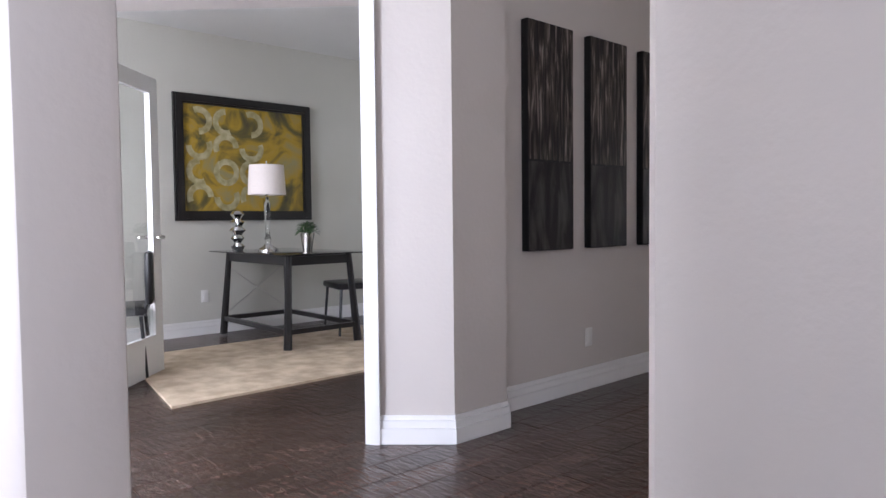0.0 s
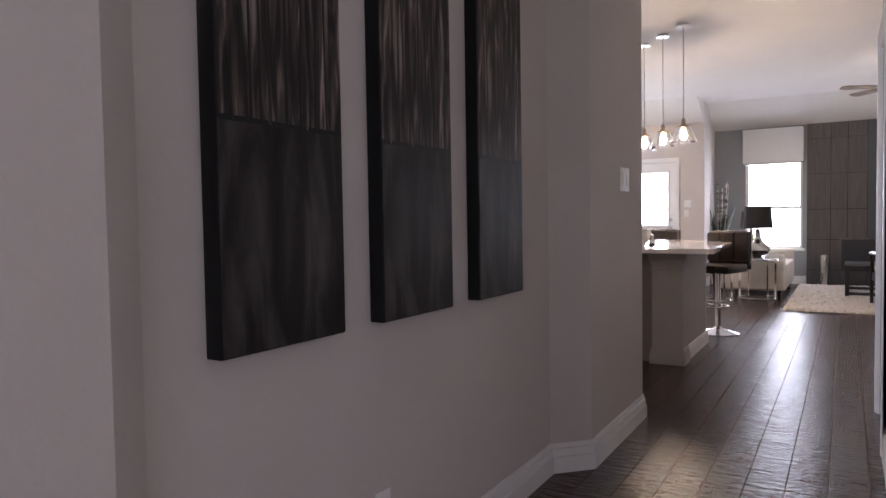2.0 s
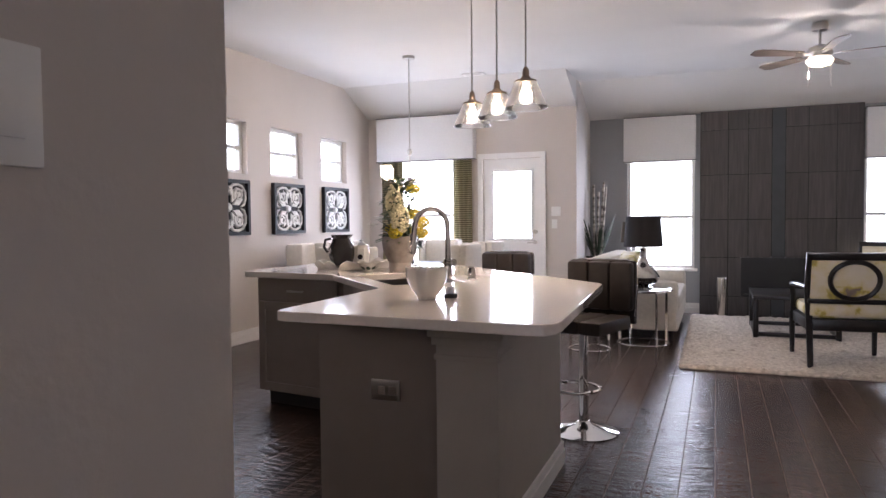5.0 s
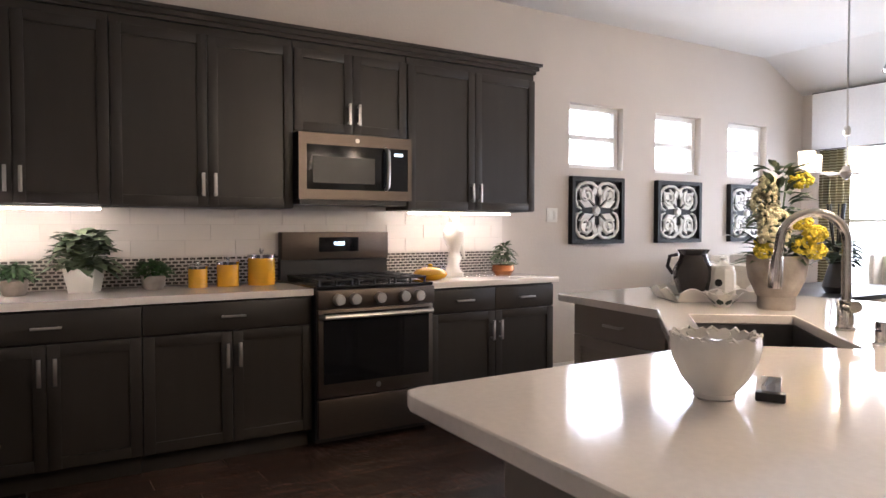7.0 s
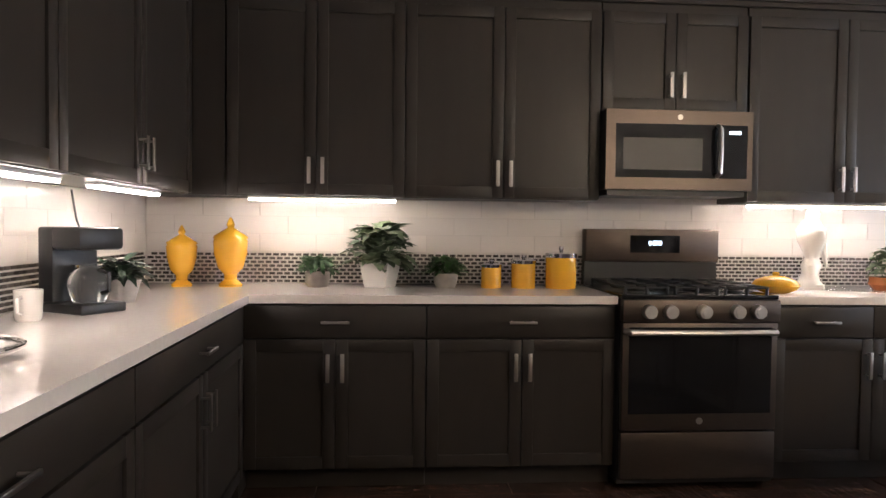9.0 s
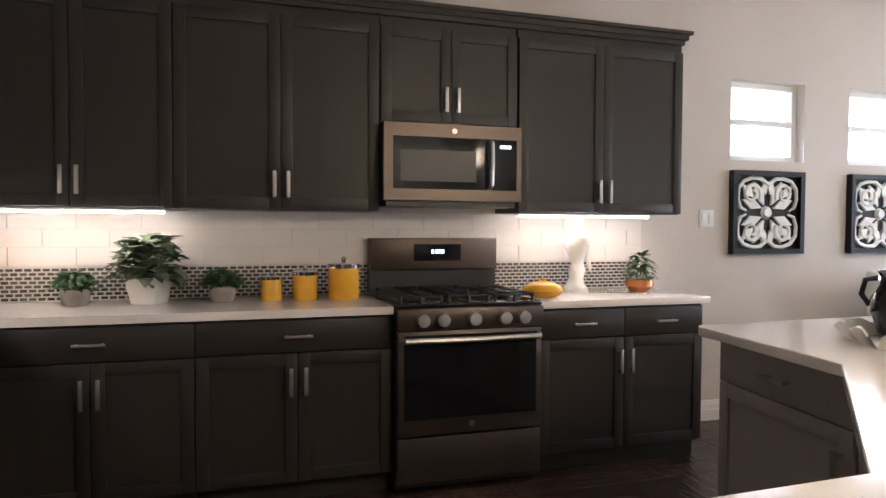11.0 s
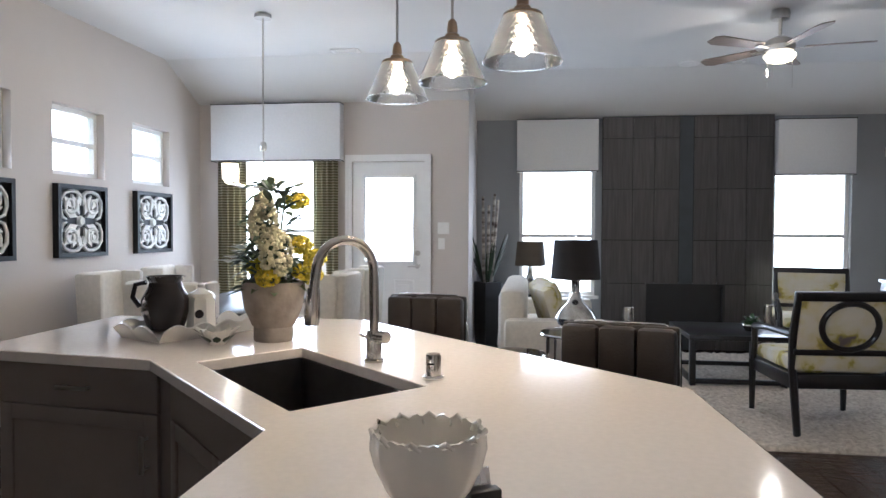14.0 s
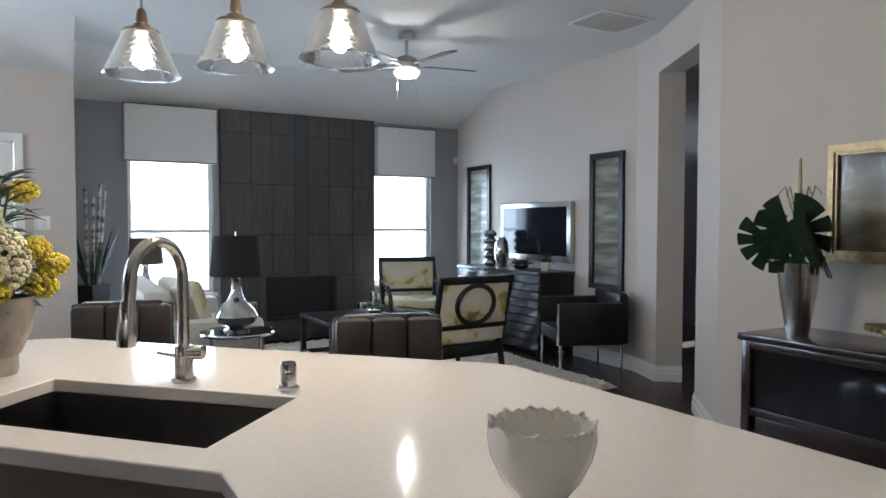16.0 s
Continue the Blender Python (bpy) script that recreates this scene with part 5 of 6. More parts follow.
t = thing("ceiling_fan", "brushed nickel ceiling fan with a lit lamp", "fan", pose(5.41, 3.88, 0.0))
part("canopy", lathe([(0.065, H - 0.07), (0.07, H - 0.03), (0.06, H - 0.001)], 24), STEEL, t)
part("down_rod", R((0, 0, 2.78), (0, 0, H - 0.05), 0.013, seg=12), STEEL, t)
part("motor", lathe([(0.04, 2.80), (0.09, 2.775), (0.11, 2.73), (0.10, 2.69), (0.07, 2.67)], 28), STEEL, t)
part("lamp_bowl", lathe([(0.11, 2.67), (0.115, 2.655), (0.09, 2.625), (0.04, 2.61)], 28), GLOWC, t, "lit frosted bowl").visible_shadow = False
BLADE = mat("blade_veneer", (0.22, 0.17, 0.14), 0.4, var=0.3, scale=4, stretch=(1, 8, 1))
for k in range(5):
    a = radians(k * 72 - 9)
    m = Matrix.Rotation(a, 4, "Z") @ Matrix.Translation((0, 0, 2.72)) @ Matrix.Rotation(radians(11), 4, "X")
    b = prism([(0.17, -0.045), (0.58, -0.068), (0.635, -0.04), (0.635, 0.04), (0.58, 0.068), (0.17, 0.045)], -0.004, 0.004)
    b.transform(m)
    bl = part("blade", b, BLADE, t)
    ir = B(0.08, 0.22, -0.018, 0.018, -0.012, -0.005)
    ir.transform(m)
    part("blade_iron", ir, STEEL, bl)
for x in (-0.09, 0.09):
    part("pull_chain", R((x, 0, 2.42), (x, 0, 2.66), 0.003, seg=6), CHROME, t)
bulb((5.40, 3.86, 2.55), 9, (1, 0.85, 0.68))

for nm, x0, x1, y0, y1, z in (("ceiling_vent", 6.42, 6.98, 2.55, 3.0, H), ("ceiling_vent", 1.72, 1.98, 4.55, 4.68, H), ("ceiling_vent", 5.3, 5.62, 5.42, 5.56, H)):
    t = thing(nm, "white louvred ceiling vent", "vent", pose(x0, y0, z))
    w, d = x1 - x0, y1 - y0
    f = bmesh.new()
    for q in ((0, w, 0, 0.03), (0, w, d - 0.03, d), (0, 0.03, 0.03, d - 0.03), (w - 0.03, w, 0.03, d - 0.03)):
        box(f, *q, -0.012, -0.001)
    part("frame", f, TRIM, t)
    part("backing", B(0.03, w - 0.03, 0.03, d - 0.03, -0.004, -0.001), BACKB, t)
    n = max(3, int(d / 0.035))
    for k in range(n):
        y = 0.03 + (d - 0.06) * (k + 0.5) / n
        part("slat", B(0.03, w - 0.03, y - 0.006, y + 0.004, -0.012, -0.005), TRIM, t)
solid("ceiling_speaker", lathe([(0.10, -0.012), (0.11, -0.001), (0.09, -0.0005)], 28), TRIM, "round white ceiling speaker", "speaker", pose(5.1, 5.5, H))


# ---- fireplace wall ----
fp = thing("fireplace", "dark wood-look tiled fireplace wall with low firebox", "fireplace", kind="structure")
FY = 6.385
part("core", prism([(4.354, FY + 0.012), (6.206, FY + 0.012), (6.206, LIVY - 0.001), (4.354, LIVY - 0.001)], 0.76, 2.63), BACKB, fp)
part("core", B(4.354, 4.84, FY + 0.012, LIVY - 0.001, 0, 0.76), BACKB, fp)
part("core", B(5.71, 6.206, FY + 0.012, LIVY - 0.001, 0, 0.76), BACKB, fp)
part("core", B(4.84, 5.71, FY + 0.012, LIVY - 0.001, 0, 0.24), BACKB, fp)
COLS = [4.354, 4.692, 4.93, 5.20, 5.356, 5.611, 5.921, 6.206]
ROWS = [0.0, 0.24, 0.742, 1.234, 1.811, 2.385, 2.63]
for i in range(7):
    for j in range(6):
        x0, x1, z0, z1 = COLS[i], COLS[i + 1], ROWS[j], ROWS[j + 1]
        if j == 1:
            if 4.85 <= x0 and x1 <= 5.70:
                continue
            x1 = min(x1, 4.854) if x0 < 4.854 else x1
            x0 = max(x0, 5.70) if x1 > 5.70 else x0
        strip = i == 3
        ob = new("tile", mesh_of("tile", B(x0 + 0.004, x1 - 0.004, FY + (0.006 if strip else 0), FY + 0.014, z0 + (0 if strip else 0.004), z1 - (0 if strip else 0.004)), FPS if strip else FPT, flat=True))
        ob.parent = fp
fx = bmesh.new()
box(fx, 4.85, 4.88, FY - 0.004, FY + 0.05, 0.24, 0.745), box(fx, 5.675, 5.705, FY - 0.004, FY + 0.05, 0.24, 0.745), box(fx, 4.88, 5.675, FY - 0.004, FY + 0.05, 0.70, 0.745), box(fx, 4.88, 5.675, FY - 0.004, FY + 0.05, 0.24, 0.275)
part("firebox_frame", fx, BLACK, fp)
part("firebox_back", B(4.86, 5.70, FY + 0.045, LIVY - 0.002, 0.25, 0.74), BLACK, fp)

# ---- valances and curtains ----
for x0, x1, z0, z1, yw in ((0.195, 1.60, 2.06, 2.655, DINY), (3.39, 4.30, 2.01, 2.60, LIVY), (6.215, 7.01, 1.955, 2.56, LIVY)):
    t = thing("valance", "white upholstered box valance with dark piping", "valance", pose(x0, yw, z0), "window valances")
    w, h = x1 - x0, z1 - z0
    part("box", B(0, w, -0.15, -0.001, 0, h, bev=0.006), VAL, t)
    for z in (0.002, h - 0.002):
        part("piping", tube([(0, -0.005, z), (0, -0.152, z), (w, -0.152, z), (w, -0.005, z)], 0.005, 6), LAMPB, t, "dark piping")
for x0, x1 in ((0.24, 0.56), (1.29, 1.56)):
    bm = bmesh.new()
    n = 40
    fr, bk = [], []
    for k in range(n + 1):
        x = x0 + (x1 - x0) * k / n
        y = DINY - 0.075 + 0.028 * math.sin(k / n * math.pi * 9)
        fr.append([bm.verts.new((x, y + 0.01 * (z < 1) * math.sin(k), z)) for z in (0.02, 0.7, 1.4, 2.10)])
    for a, b in zip(fr, fr[1:]):
        for k in range(3):
            bm.faces.new((a[k], b[k], b[k + 1], a[k + 1]))
    g = bmesh.ops.solidify(bm, geom=bm.faces[:], thickness=0.004)
    solid("curtain", bm, CURT, "olive woven curtain panel hanging in pleats", "curtain", group="dining curtains")


# ---- dining ----
t = thing("dining_table", "dark wooden dining table", "table", pose(1.22, 3.75, 0) @ Matrix.Diagonal((0.9, 1, 1, 1)))
part("tabletop", B(-0.5, 0.5, -0.85, 0.85, 0.72, 0.76, bev=0.006), BLKW, t)
for x in (-0.42, 0.42):
    for y in (-0.77, 0.77):
        part("leg", B(x - 0.04, x + 0.04, y - 0.04, y + 0.04, 0, 0.72, bev=0.004), BLKW, t)


def dining_chair(m):
    t = thing("dining_chair", "cream upholstered wing-back dining chair", "chair", m, "dining chairs")
    part("seat", B(-0.25, 0.25, -0.25, 0.25, 0.36, 0.48, bev=0.03), FABW, t)
    part("backrest", B(-0.25, 0.25, -0.31, -0.22, 0.40, 1.03, bev=0.035, m=Matrix.Rotation(0.06, 4, "X")), FABW, t)
    for s in (-1, 1):
        part("wing", B(s * 0.255 - 0.03, s * 0.255 + 0.03, -0.30, -0.12, 0.48, 1.01, bev=0.025), FABW, t)
        for y in (-0.2, 0.2):
            part("leg", R((s * 0.2, y, 0), (s * 0.2, y, 0.37), 0.016, 0.024, 8), BLKW, t)
    return t


d1 = dining_chair(pose(0.55, 3.35, 0, 0, 0, -90))
for m in (pose(0.55, 4.2, 0, 0, 0, -90), pose(1.85, 3.55, 0, 0, 0, 90), pose(1.85, 4.4, 0, 0, 0, 90), pose(1.3, 2.72, 0, 0, 0, 0), pose(1.22, 4.85, 0, 0, 0, 180)):
    copy_thing(d1, m)
t = thing("centrepiece", "white flowers and dark twigs in a black vase", "flowers", pose(1.45, 3.5, 0.76))
part("vase", lathe([(0.07, 0), (0.1, 0.05), (0.07, 0.16), (0.05, 0.22), (0.06, 0.24)], 20), BLKW, t)
bm = bmesh.new()
for k in range(60):
    a = rr.uniform(0, 6.28)
    leaf(bm, (0.03 * math.cos(a), 0.03 * math.sin(a), rr.uniform(0.2, 0.4)), (math.cos(a), math.sin(a), rr.uniform(-0.2, 0.9)), 0.2, 0.07, 0.4)
part("leaves", bm, LEAFD, t, flat=True)
for k in range(9):
    a, r = rr.uniform(0, 6.28), rr.uniform(0.08, 0.22)
    bm = bmesh.new()
    for q in range(7):
        leaf(bm, (r * math.cos(a), r * math.sin(a), 0.28 + 0.02 * k), (math.cos(q), math.sin(q), 0.5), 0.085, 0.05, 0.2)
    part("white_bloom", bm, FLW, t, flat=True)
for k in range(8):
    part("twig", R((0, 0, 0.2), (rr.uniform(-0.06, 0.06), rr.uniform(-0.06, 0.06), 0.68), 0.006, seg=5), BLKW, t)

# ---- living room ----
rb = bmesh.new()
nx, ny = 90, 110
rv = random.Random(5)
g = []
for i in range(nx + 1):
    row = []
    for j in range(ny + 1):
        e = 0.012 if i in (0, nx) or j in (0, ny) else 0.035 + rv.uniform(-0.010, 0.012)
        row.append(rb.verts.new((4.26 + 2.55 * i / nx + rv.uniform(-0.01, 0.01), 2.76 + 3.3 * j / ny + rv.uniform(-0.012, 0.012), e)))
    g.append(row)
for i in range(nx):
    for j in range(ny):
        rb.faces.new((g[i][j], g[i + 1][j], g[i + 1][j + 1], g[i][j + 1]))
box(rb, 4.27, 6.80, 2.77, 6.05, 0.001, 0.014)
solid("area_rug", rb, RUGM, "thick cream shag rug under the seating", "rug")

t = thing("sofa", "white upholstered sofa with floral cushions", "sofa", pose(3.75, 4.95, 0))
part("base", B(-0.42, 0.45, -0.85, 0.85, 0.10, 0.30, bev=0.03), FABW, t)
part("backrest", B(-0.45, -0.22, -0.9, 0.9, 0.12, 0.86, bev=0.07), FABW, t)
for y in (-0.9, 0.9):
    part("arm", B(-0.40, 0.45, y - 0.09, y + 0.09, 0.12, 0.62, bev=0.05), FABW, t)
for y in (-0.80, 0.01):
    part("seat_cushion", B(-0.24, 0.46, y, y + 0.79, 0.30, 0.46, bev=0.04), FABW, t)
for x in (-0.38, 0.38):
    for y in (-0.85, 0.85):
        part("foot", R((x, y, 0), (x, y, 0.12), 0.02, 0.03, 10), BLKW, t)
for y, z, a in ((4.38, 0.66, 14), (4.62, 0.68, 24), (5.25, 0.66, 10)):
    solid("throw_pillow", B(-0.07, 0.07, -0.23, 0.23, -0.2, 0.22, bev=0.065), TOILE, "cream cushion printed with yellow flowers", "cushion", pose(3.72, y, z, 0, -18, a))


def drum_lamp(m, s, shade_mat, label):
    t = thing("table_lamp", label, "lamp", m)
    part("foot", lathe([(0.09 * s, 0), (0.09 * s, 0.012), (0.05 * s, 0.02)], 24), CHROME, t)
    part("body", lathe([(0.05 * s, 0.02), (0.13 * s, 0.06 * s), (0.155 * s, 0.11 * s), (0.13 * s, 0.16 * s), (0.06 * s, 0.23 * s), (0.035 * s, 0.30 * s), (0.03 * s, 0.37 * s), (0.04 * s, 0.39 * s)], 30), MERC, t, "mercury glass body")
    part("neck", R((0, 0, 0.38 * s), (0, 0, 0.50 * s), 0.008, seg=8), CHROME, t)
    sh = lathe([(0.185 * s, 0.40 * s), (0.16 * s, 0.69 * s), (0.157 * s, 0.69 * s), (0.182 * s, 0.40 * s)], 32)
    bmesh.ops.delete(sh, geom=[f for f in sh.faces if len(f.verts) > 4], context="FACES_ONLY")
    part("shade", sh, shade_mat, t)
    part("finial", R((0, 0, 0.50 * s), (0, 0, 0.72 * s), 0.005, seg=8), CHROME, t)
    return t


def round_table(m, r, h, label):
    t = thing("side_table", label, "table", m, "chrome side tables")
    part("top", lathe([(r - 0.006, h - 0.012), (r - 0.004, h), (0.01, h + 0.0005)], 36), BLACKG, t, "smoked glass top")
    part("rim", tube([(r * math.cos(k * 0.1745), r * math.sin(k * 0.1745), h - 0.012) for k in range(36)], 0.012, 8, closed=True), CHROME, t)
    for k in range(4):
        a = k * math.pi / 2 + 0.6
        part("leg", B(-0.012, 0.012, -0.004, 0.004, 0, h - 0.012, m=Matrix.Translation((r * 0.95 * math.cos(a), r * 0.95 * math.sin(a), 0)) @ Matrix.Rotation(a, 4, "Z")), CHROME, t)
    part("lower_ring", tube([(r * 0.93 * math.cos(k * 0.2618), r * 0.93 * math.sin(k * 0.2618), 0.06) for k in range(24)], 0.008, 8, closed=True), CHROME, t)


round_table(pose(3.90, 3.62, 0), 0.26, 0.58, "round chrome side table with smoked glass top")
round_table(pose(3.47, 3.15, 0), 0.20, 0.50, "small round chrome table with smoked glass top")
drum_lamp(pose(3.90, 3.62, 0.581), 1.0, LAMPB, "mercury glass table lamp with black drum shade")
round_table(pose(3.55, 6.08, 0), 0.22, 0.58, "round chrome side table by the window")
drum_lamp(pose(3.55, 6.08, 0.581), 0.92, mat("brown_shade", (0.10, 0.08, 0.06), 0.9), "mercury glass table lamp with brown shade")

t = thing("planter", "tall black planter with birch poles and grasses", "plant", pose(3.06, 6.15, 0))
part("pot", lathe([(0.12, 0), (0.17, 0.76), (0.15, 0.76), (0.14, 0.70)], 4), BLACK, t)
BIRCH = mat("birch_bark", (0.62, 0.58, 0.52), 0.8, color2=(0.09, 0.07, 0.06), scale=5, stretch=(1, 1, 4))
for k, (x, y, h, l) in enumerate(((-0.06, 0, 1.72, 0.05), (0.02, -0.03, 1.62, 0.02), (0.07, 0.02, 1.75, 0.06), (0.10, -0.03, 1.68, 0.09))):
    part("birch_pole", R((x * 0.5, y, 0.68), (x + l * 0.3, y, h), 0.02, 0.015, 8), BIRCH, t)
bm = bmesh.new()
for k in range(40):
    a = rr.uniform(0, 6.28)
    leaf(bm, (0.04 * math.cos(a), 0.04 * math.sin(a), 0.7), (0.35 * math.cos(a), 0.35 * math.sin(a), 1), rr.uniform(0.4, 0.75), 0.03, rr.uniform(0.0, 0.35))
part("grass", bm, LEAFD, t, flat=True)

t = thing("coffee_table", "black open-frame coffee table with dark top", "table", pose(5.25, 4.85, 0))
part("top", B(-0.35, 0.45, -0.45, 0.45, 0.42, 0.46, bev=0.004), BLKW, t)
for x in (-0.32, 0.42):
    for y in (-0.42, 0.42):
        part("leg", B(x - 0.025, x + 0.025, y - 0.025, y + 0.025, 0.03, 0.42, bev=0.003), BLKW, t)
for y in (-0.42, 0.42):
    part("stretcher", B(-0.295, 0.395, y - 0.02, y + 0.02, 0.05, 0.09, bev=0.003), BLKW, t)
for x in (-0.32, 0.42):
    part("stretcher", B(x - 0.02, x + 0.02, -0.395, 0.395, 0.05, 0.09, bev=0.003), BLKW, t)
for x, y, h in ((4.62, 6.1, 0.5), (5.95, 6.15, 0.42), (6.1, 6.12, 0.55)):
    solid("floor_vase", lathe([(0.05, 0), (0.06, h * 0.5), (0.07, h * 0.85), (0.06, h), (0.055, h * 0.97)], 20), SILV, "silver banded cylinder vase on the hearth floor", "vase", pose(x, y, 0.0))
plant("potted_plant", "small green succulent bowl on the coffee table", pose(5.5, 4.75, 0.46), [(0.05, 0), (0.08, 0.05), (0.075, 0.06), (0.06, 0.055)], SILV, LEAF, 50, 0.06, 0.12, 0.06, 0.06, 0.03, 21)


def oval_chair(m):
    t = thing("armchair", "black wooden armchair with floral linen oval back", "chair", m, "floral armchairs")
    F = 0.31
    for s in (-1, 1):
        part("rear_leg", tube([(s * (F - 0.02), -0.36, 0.0), (s * (F - 0.02), -0.28, 0.40), (s * F, -0.33, 0.62), (s * F, -0.40, 0.88)], [0.022, 0.026, 0.026, 0.022], 8), BLKW, t)
        part("front_leg", R((s * F, 0.30, 0.0), (s * F, 0.30, 0.36), 0.018, 0.026, 8), BLKW, t)
        part("arm", tube([(s * F, -0.32, 0.62), (s * (F + 0.02), 0.0, 0.62), (s * (F + 0.02), 0.22, 0.60), (s * F, 0.27, 0.50), (s * F, 0.29, 0.36)], 0.022, 8), BLKW, t)
    part("seat_frame", B(-F, F, -0.30, 0.32, 0.28, 0.37, bev=0.008), BLKW, t)
    part("seat", B(-F + 0.02, F - 0.02, -0.28, 0.31, 0.37, 0.47, bev=0.035), TOILE, t)
    tilt = Matrix.Translation((0, -0.315, 0.40)) @ Matrix.Rotation(0.17, 4, "X")
    def tb(q, b=0.006):
        return B(*q, bev=b, m=tilt)
    part("top_rail", tb((-F - 0.02, F + 0.02, -0.02, 0.02, 0.44, 0.495)), BLKW, t)
    part("lower_rail", tb((-F, F, -0.018, 0.018, 0.10, 0.135)), BLKW, t)
    part("bottom_panel", tb((-F + 0.02, F - 0.02, -0.010, 0.012, 0.0, 0.10)), TOILE, t)
    part("back_panel", tb((-F + 0.015, F - 0.015, -0.012, 0.03, 0.135, 0.44)), TOILE, t)
    rg_ = tube([(0.165 * math.cos(k * 0.1745), -0.016, 0.285 + 0.145 * math.sin(k * 0.1745)) for k in range(36)], 0.019, 8, closed=True)
    rg_.transform(tilt)
    part("oval_ring", rg_, BLKW, t, "black oval ring")
    return t


c1 = oval_chair(pose(5.54, 3.40, 0.03, 0, 0, 4) @ Matrix.Scale(1.05, 4))
copy_thing(c1, pose(6.33, 5.55, 0.03, 0, 0, 165))

t = thing("low_armchair", "black leather tub armchair on chrome legs", "chair", pose(7.02, 3.50, 0, 0, 0, 68))
part("seat", B(-0.28, 0.28, -0.28, 0.30, 0.30, 0.42, bev=0.03), BLKLEA, t)
part("backrest", B(-0.33, 0.33, -0.36, -0.26, 0.28, 0.74, bev=0.03), BLKLEA, t)
for s in (-1, 1):
    part("arm", B(s * 0.32 - 0.035, s * 0.32 + 0.035, -0.30, 0.30, 0.28, 0.66, bev=0.025), BLKLEA, t)
    for y in (-0.3, 0.27):
        part("leg", R((s * 0.3, y, 0), (s * 0.3, y, 0.30), 0.012, 0.014, 10), CHROME, t)
    part("arm_cap", B(s * 0.32 - 0.02, s * 0.32 + 0.02, 0.299, 0.306, 0.28, 0.655), CHROME, t)

t = thing("media_chest", "black chest with rippled horizontal drawer fronts", "chest", pose(6.98, 4.05, 0))
part("body", B(0.0, 0.44, 0, 1.6, 0.06, 0.84, bev=0.004), BLKW, t)
part("top", B(-0.02, 0.445, -0.015, 1.615, 0.84, 0.875, bev=0.004), BLKW, t)
for x in (0.03, 0.40):
    for y in (0.03, 1.57):
        part("foot", B(x - 0.03, x + 0.03, y - 0.03, y + 0.03, 0, 0.06), BLKW, t)
for k in range(9):
    for h in range(2):
        z = 0.08 + k * 0.084
        bm = bmesh.new()
        n = 16
        pr = [(0.0, 0.0), (-0.03, 0.012), (-0.022, 0.045), (-0.004, 0.08)]
        rows = [[bm.verts.new((px * (0.75 + 0.35 * math.sin(i * 0.9 + k * 1.3)), 0.01 + h * 0.79 + 0.78 * i / n, z + pz)) for px, pz in pr] for i in range(n + 1)]
        for a, b in zip(rows, rows[1:]):
            for q in range(3):
                bm.faces.new((a[q], b[q], b[q + 1], a[q + 1]))
        part("ripple_front", bm, BLKW, t)
t = thing("television", "flat television with silver frame on the wall", "television", pose(TVX - 0.001, 4.69, 1.28))
part("bezel", B(-0.06, 0, -0.64, 0.64, -0.32, 0.32, bev=0.01), STEEL, t)
part("screen", B(-0.063, -0.059, -0.575, 0.575, -0.255, 0.265), SCREEN, t, "dark glossy screen")
for y0, y1, z0, z1 in ((5.62, 6.14, 0.80, 2.09), (3.34, 3.80, 0.73, 2.055)):
    t = thing("framed_landscape", "tall misty landscape in an antique dark frame", "wall art", pose(TVX - 0.001, y0, z0), "tall framed landscapes")
    w, h = y1 - y0, z1 - z0
    f = bmesh.new()
    box(f, -0.035, 0, 0, 0.055, 0, h), box(f, -0.035, 0, w - 0.055, w, 0, h), box(f, -0.035, 0, 0.055, w - 0.055, 0, 0.055), box(f, -0.035, 0, 0.055, w - 0.055, h - 0.055, h)
    part("frame", f, BLKW, t)
    part("picture", B(-0.012, -0.002, 0.055, w - 0.055, 0.055, h - 0.055), MIST, t)
for y, h, n in ((5.22, 0.42, 5), (4.98, 0.34, 1)):
    pr = [(0.06, 0)]
    for k in range(5):
        pr += [(0.075, 0.02 + k * h / 5), (0.085, 0.04 + k * h / 5), (0.05, h / 5 * (k + 1))] if n > 1 else [(0.05 + 0.035 * math.sin((k + 1) / 6 * math.pi), h * (k + 1) / 6)]
    pr += [(0.04, h)]
    solid("silver_vase", lathe(pr, 24), MERC, "rippled silver vase standing on the chest", "vase", pose(7.15, y, 0.875))
plant("potted_plant", "small green plant in a white square pot", pose(7.2, 4.25, 0.875), [(0.05, 0), (0.06, 0.09), (0.055, 0.09), (0.05, 0.08)], WHITEC, LEAF, 60, 0.09, 0.17, 0.06, 0.06, 0.03, 31, seg=4)
plant("potted_plant", "low dark greenery in a silver bowl", pose(7.18, 4.65, 0.875), [(0.06, 0), (0.09, 0.04), (0.085, 0.05), (0.06, 0.045)], SILV, LEAFD, 60, 0.04, 0.09, 0.12, 0.07, 0.04, 32)
solid("motion_detector", B(-0.03, 0.03, -0.03, 0, -0.05, 0.05, bev=0.01), PLASTIC, "small white alarm sensor high on the wall", "sensor", pose(7.38, 6.43, 2.2))

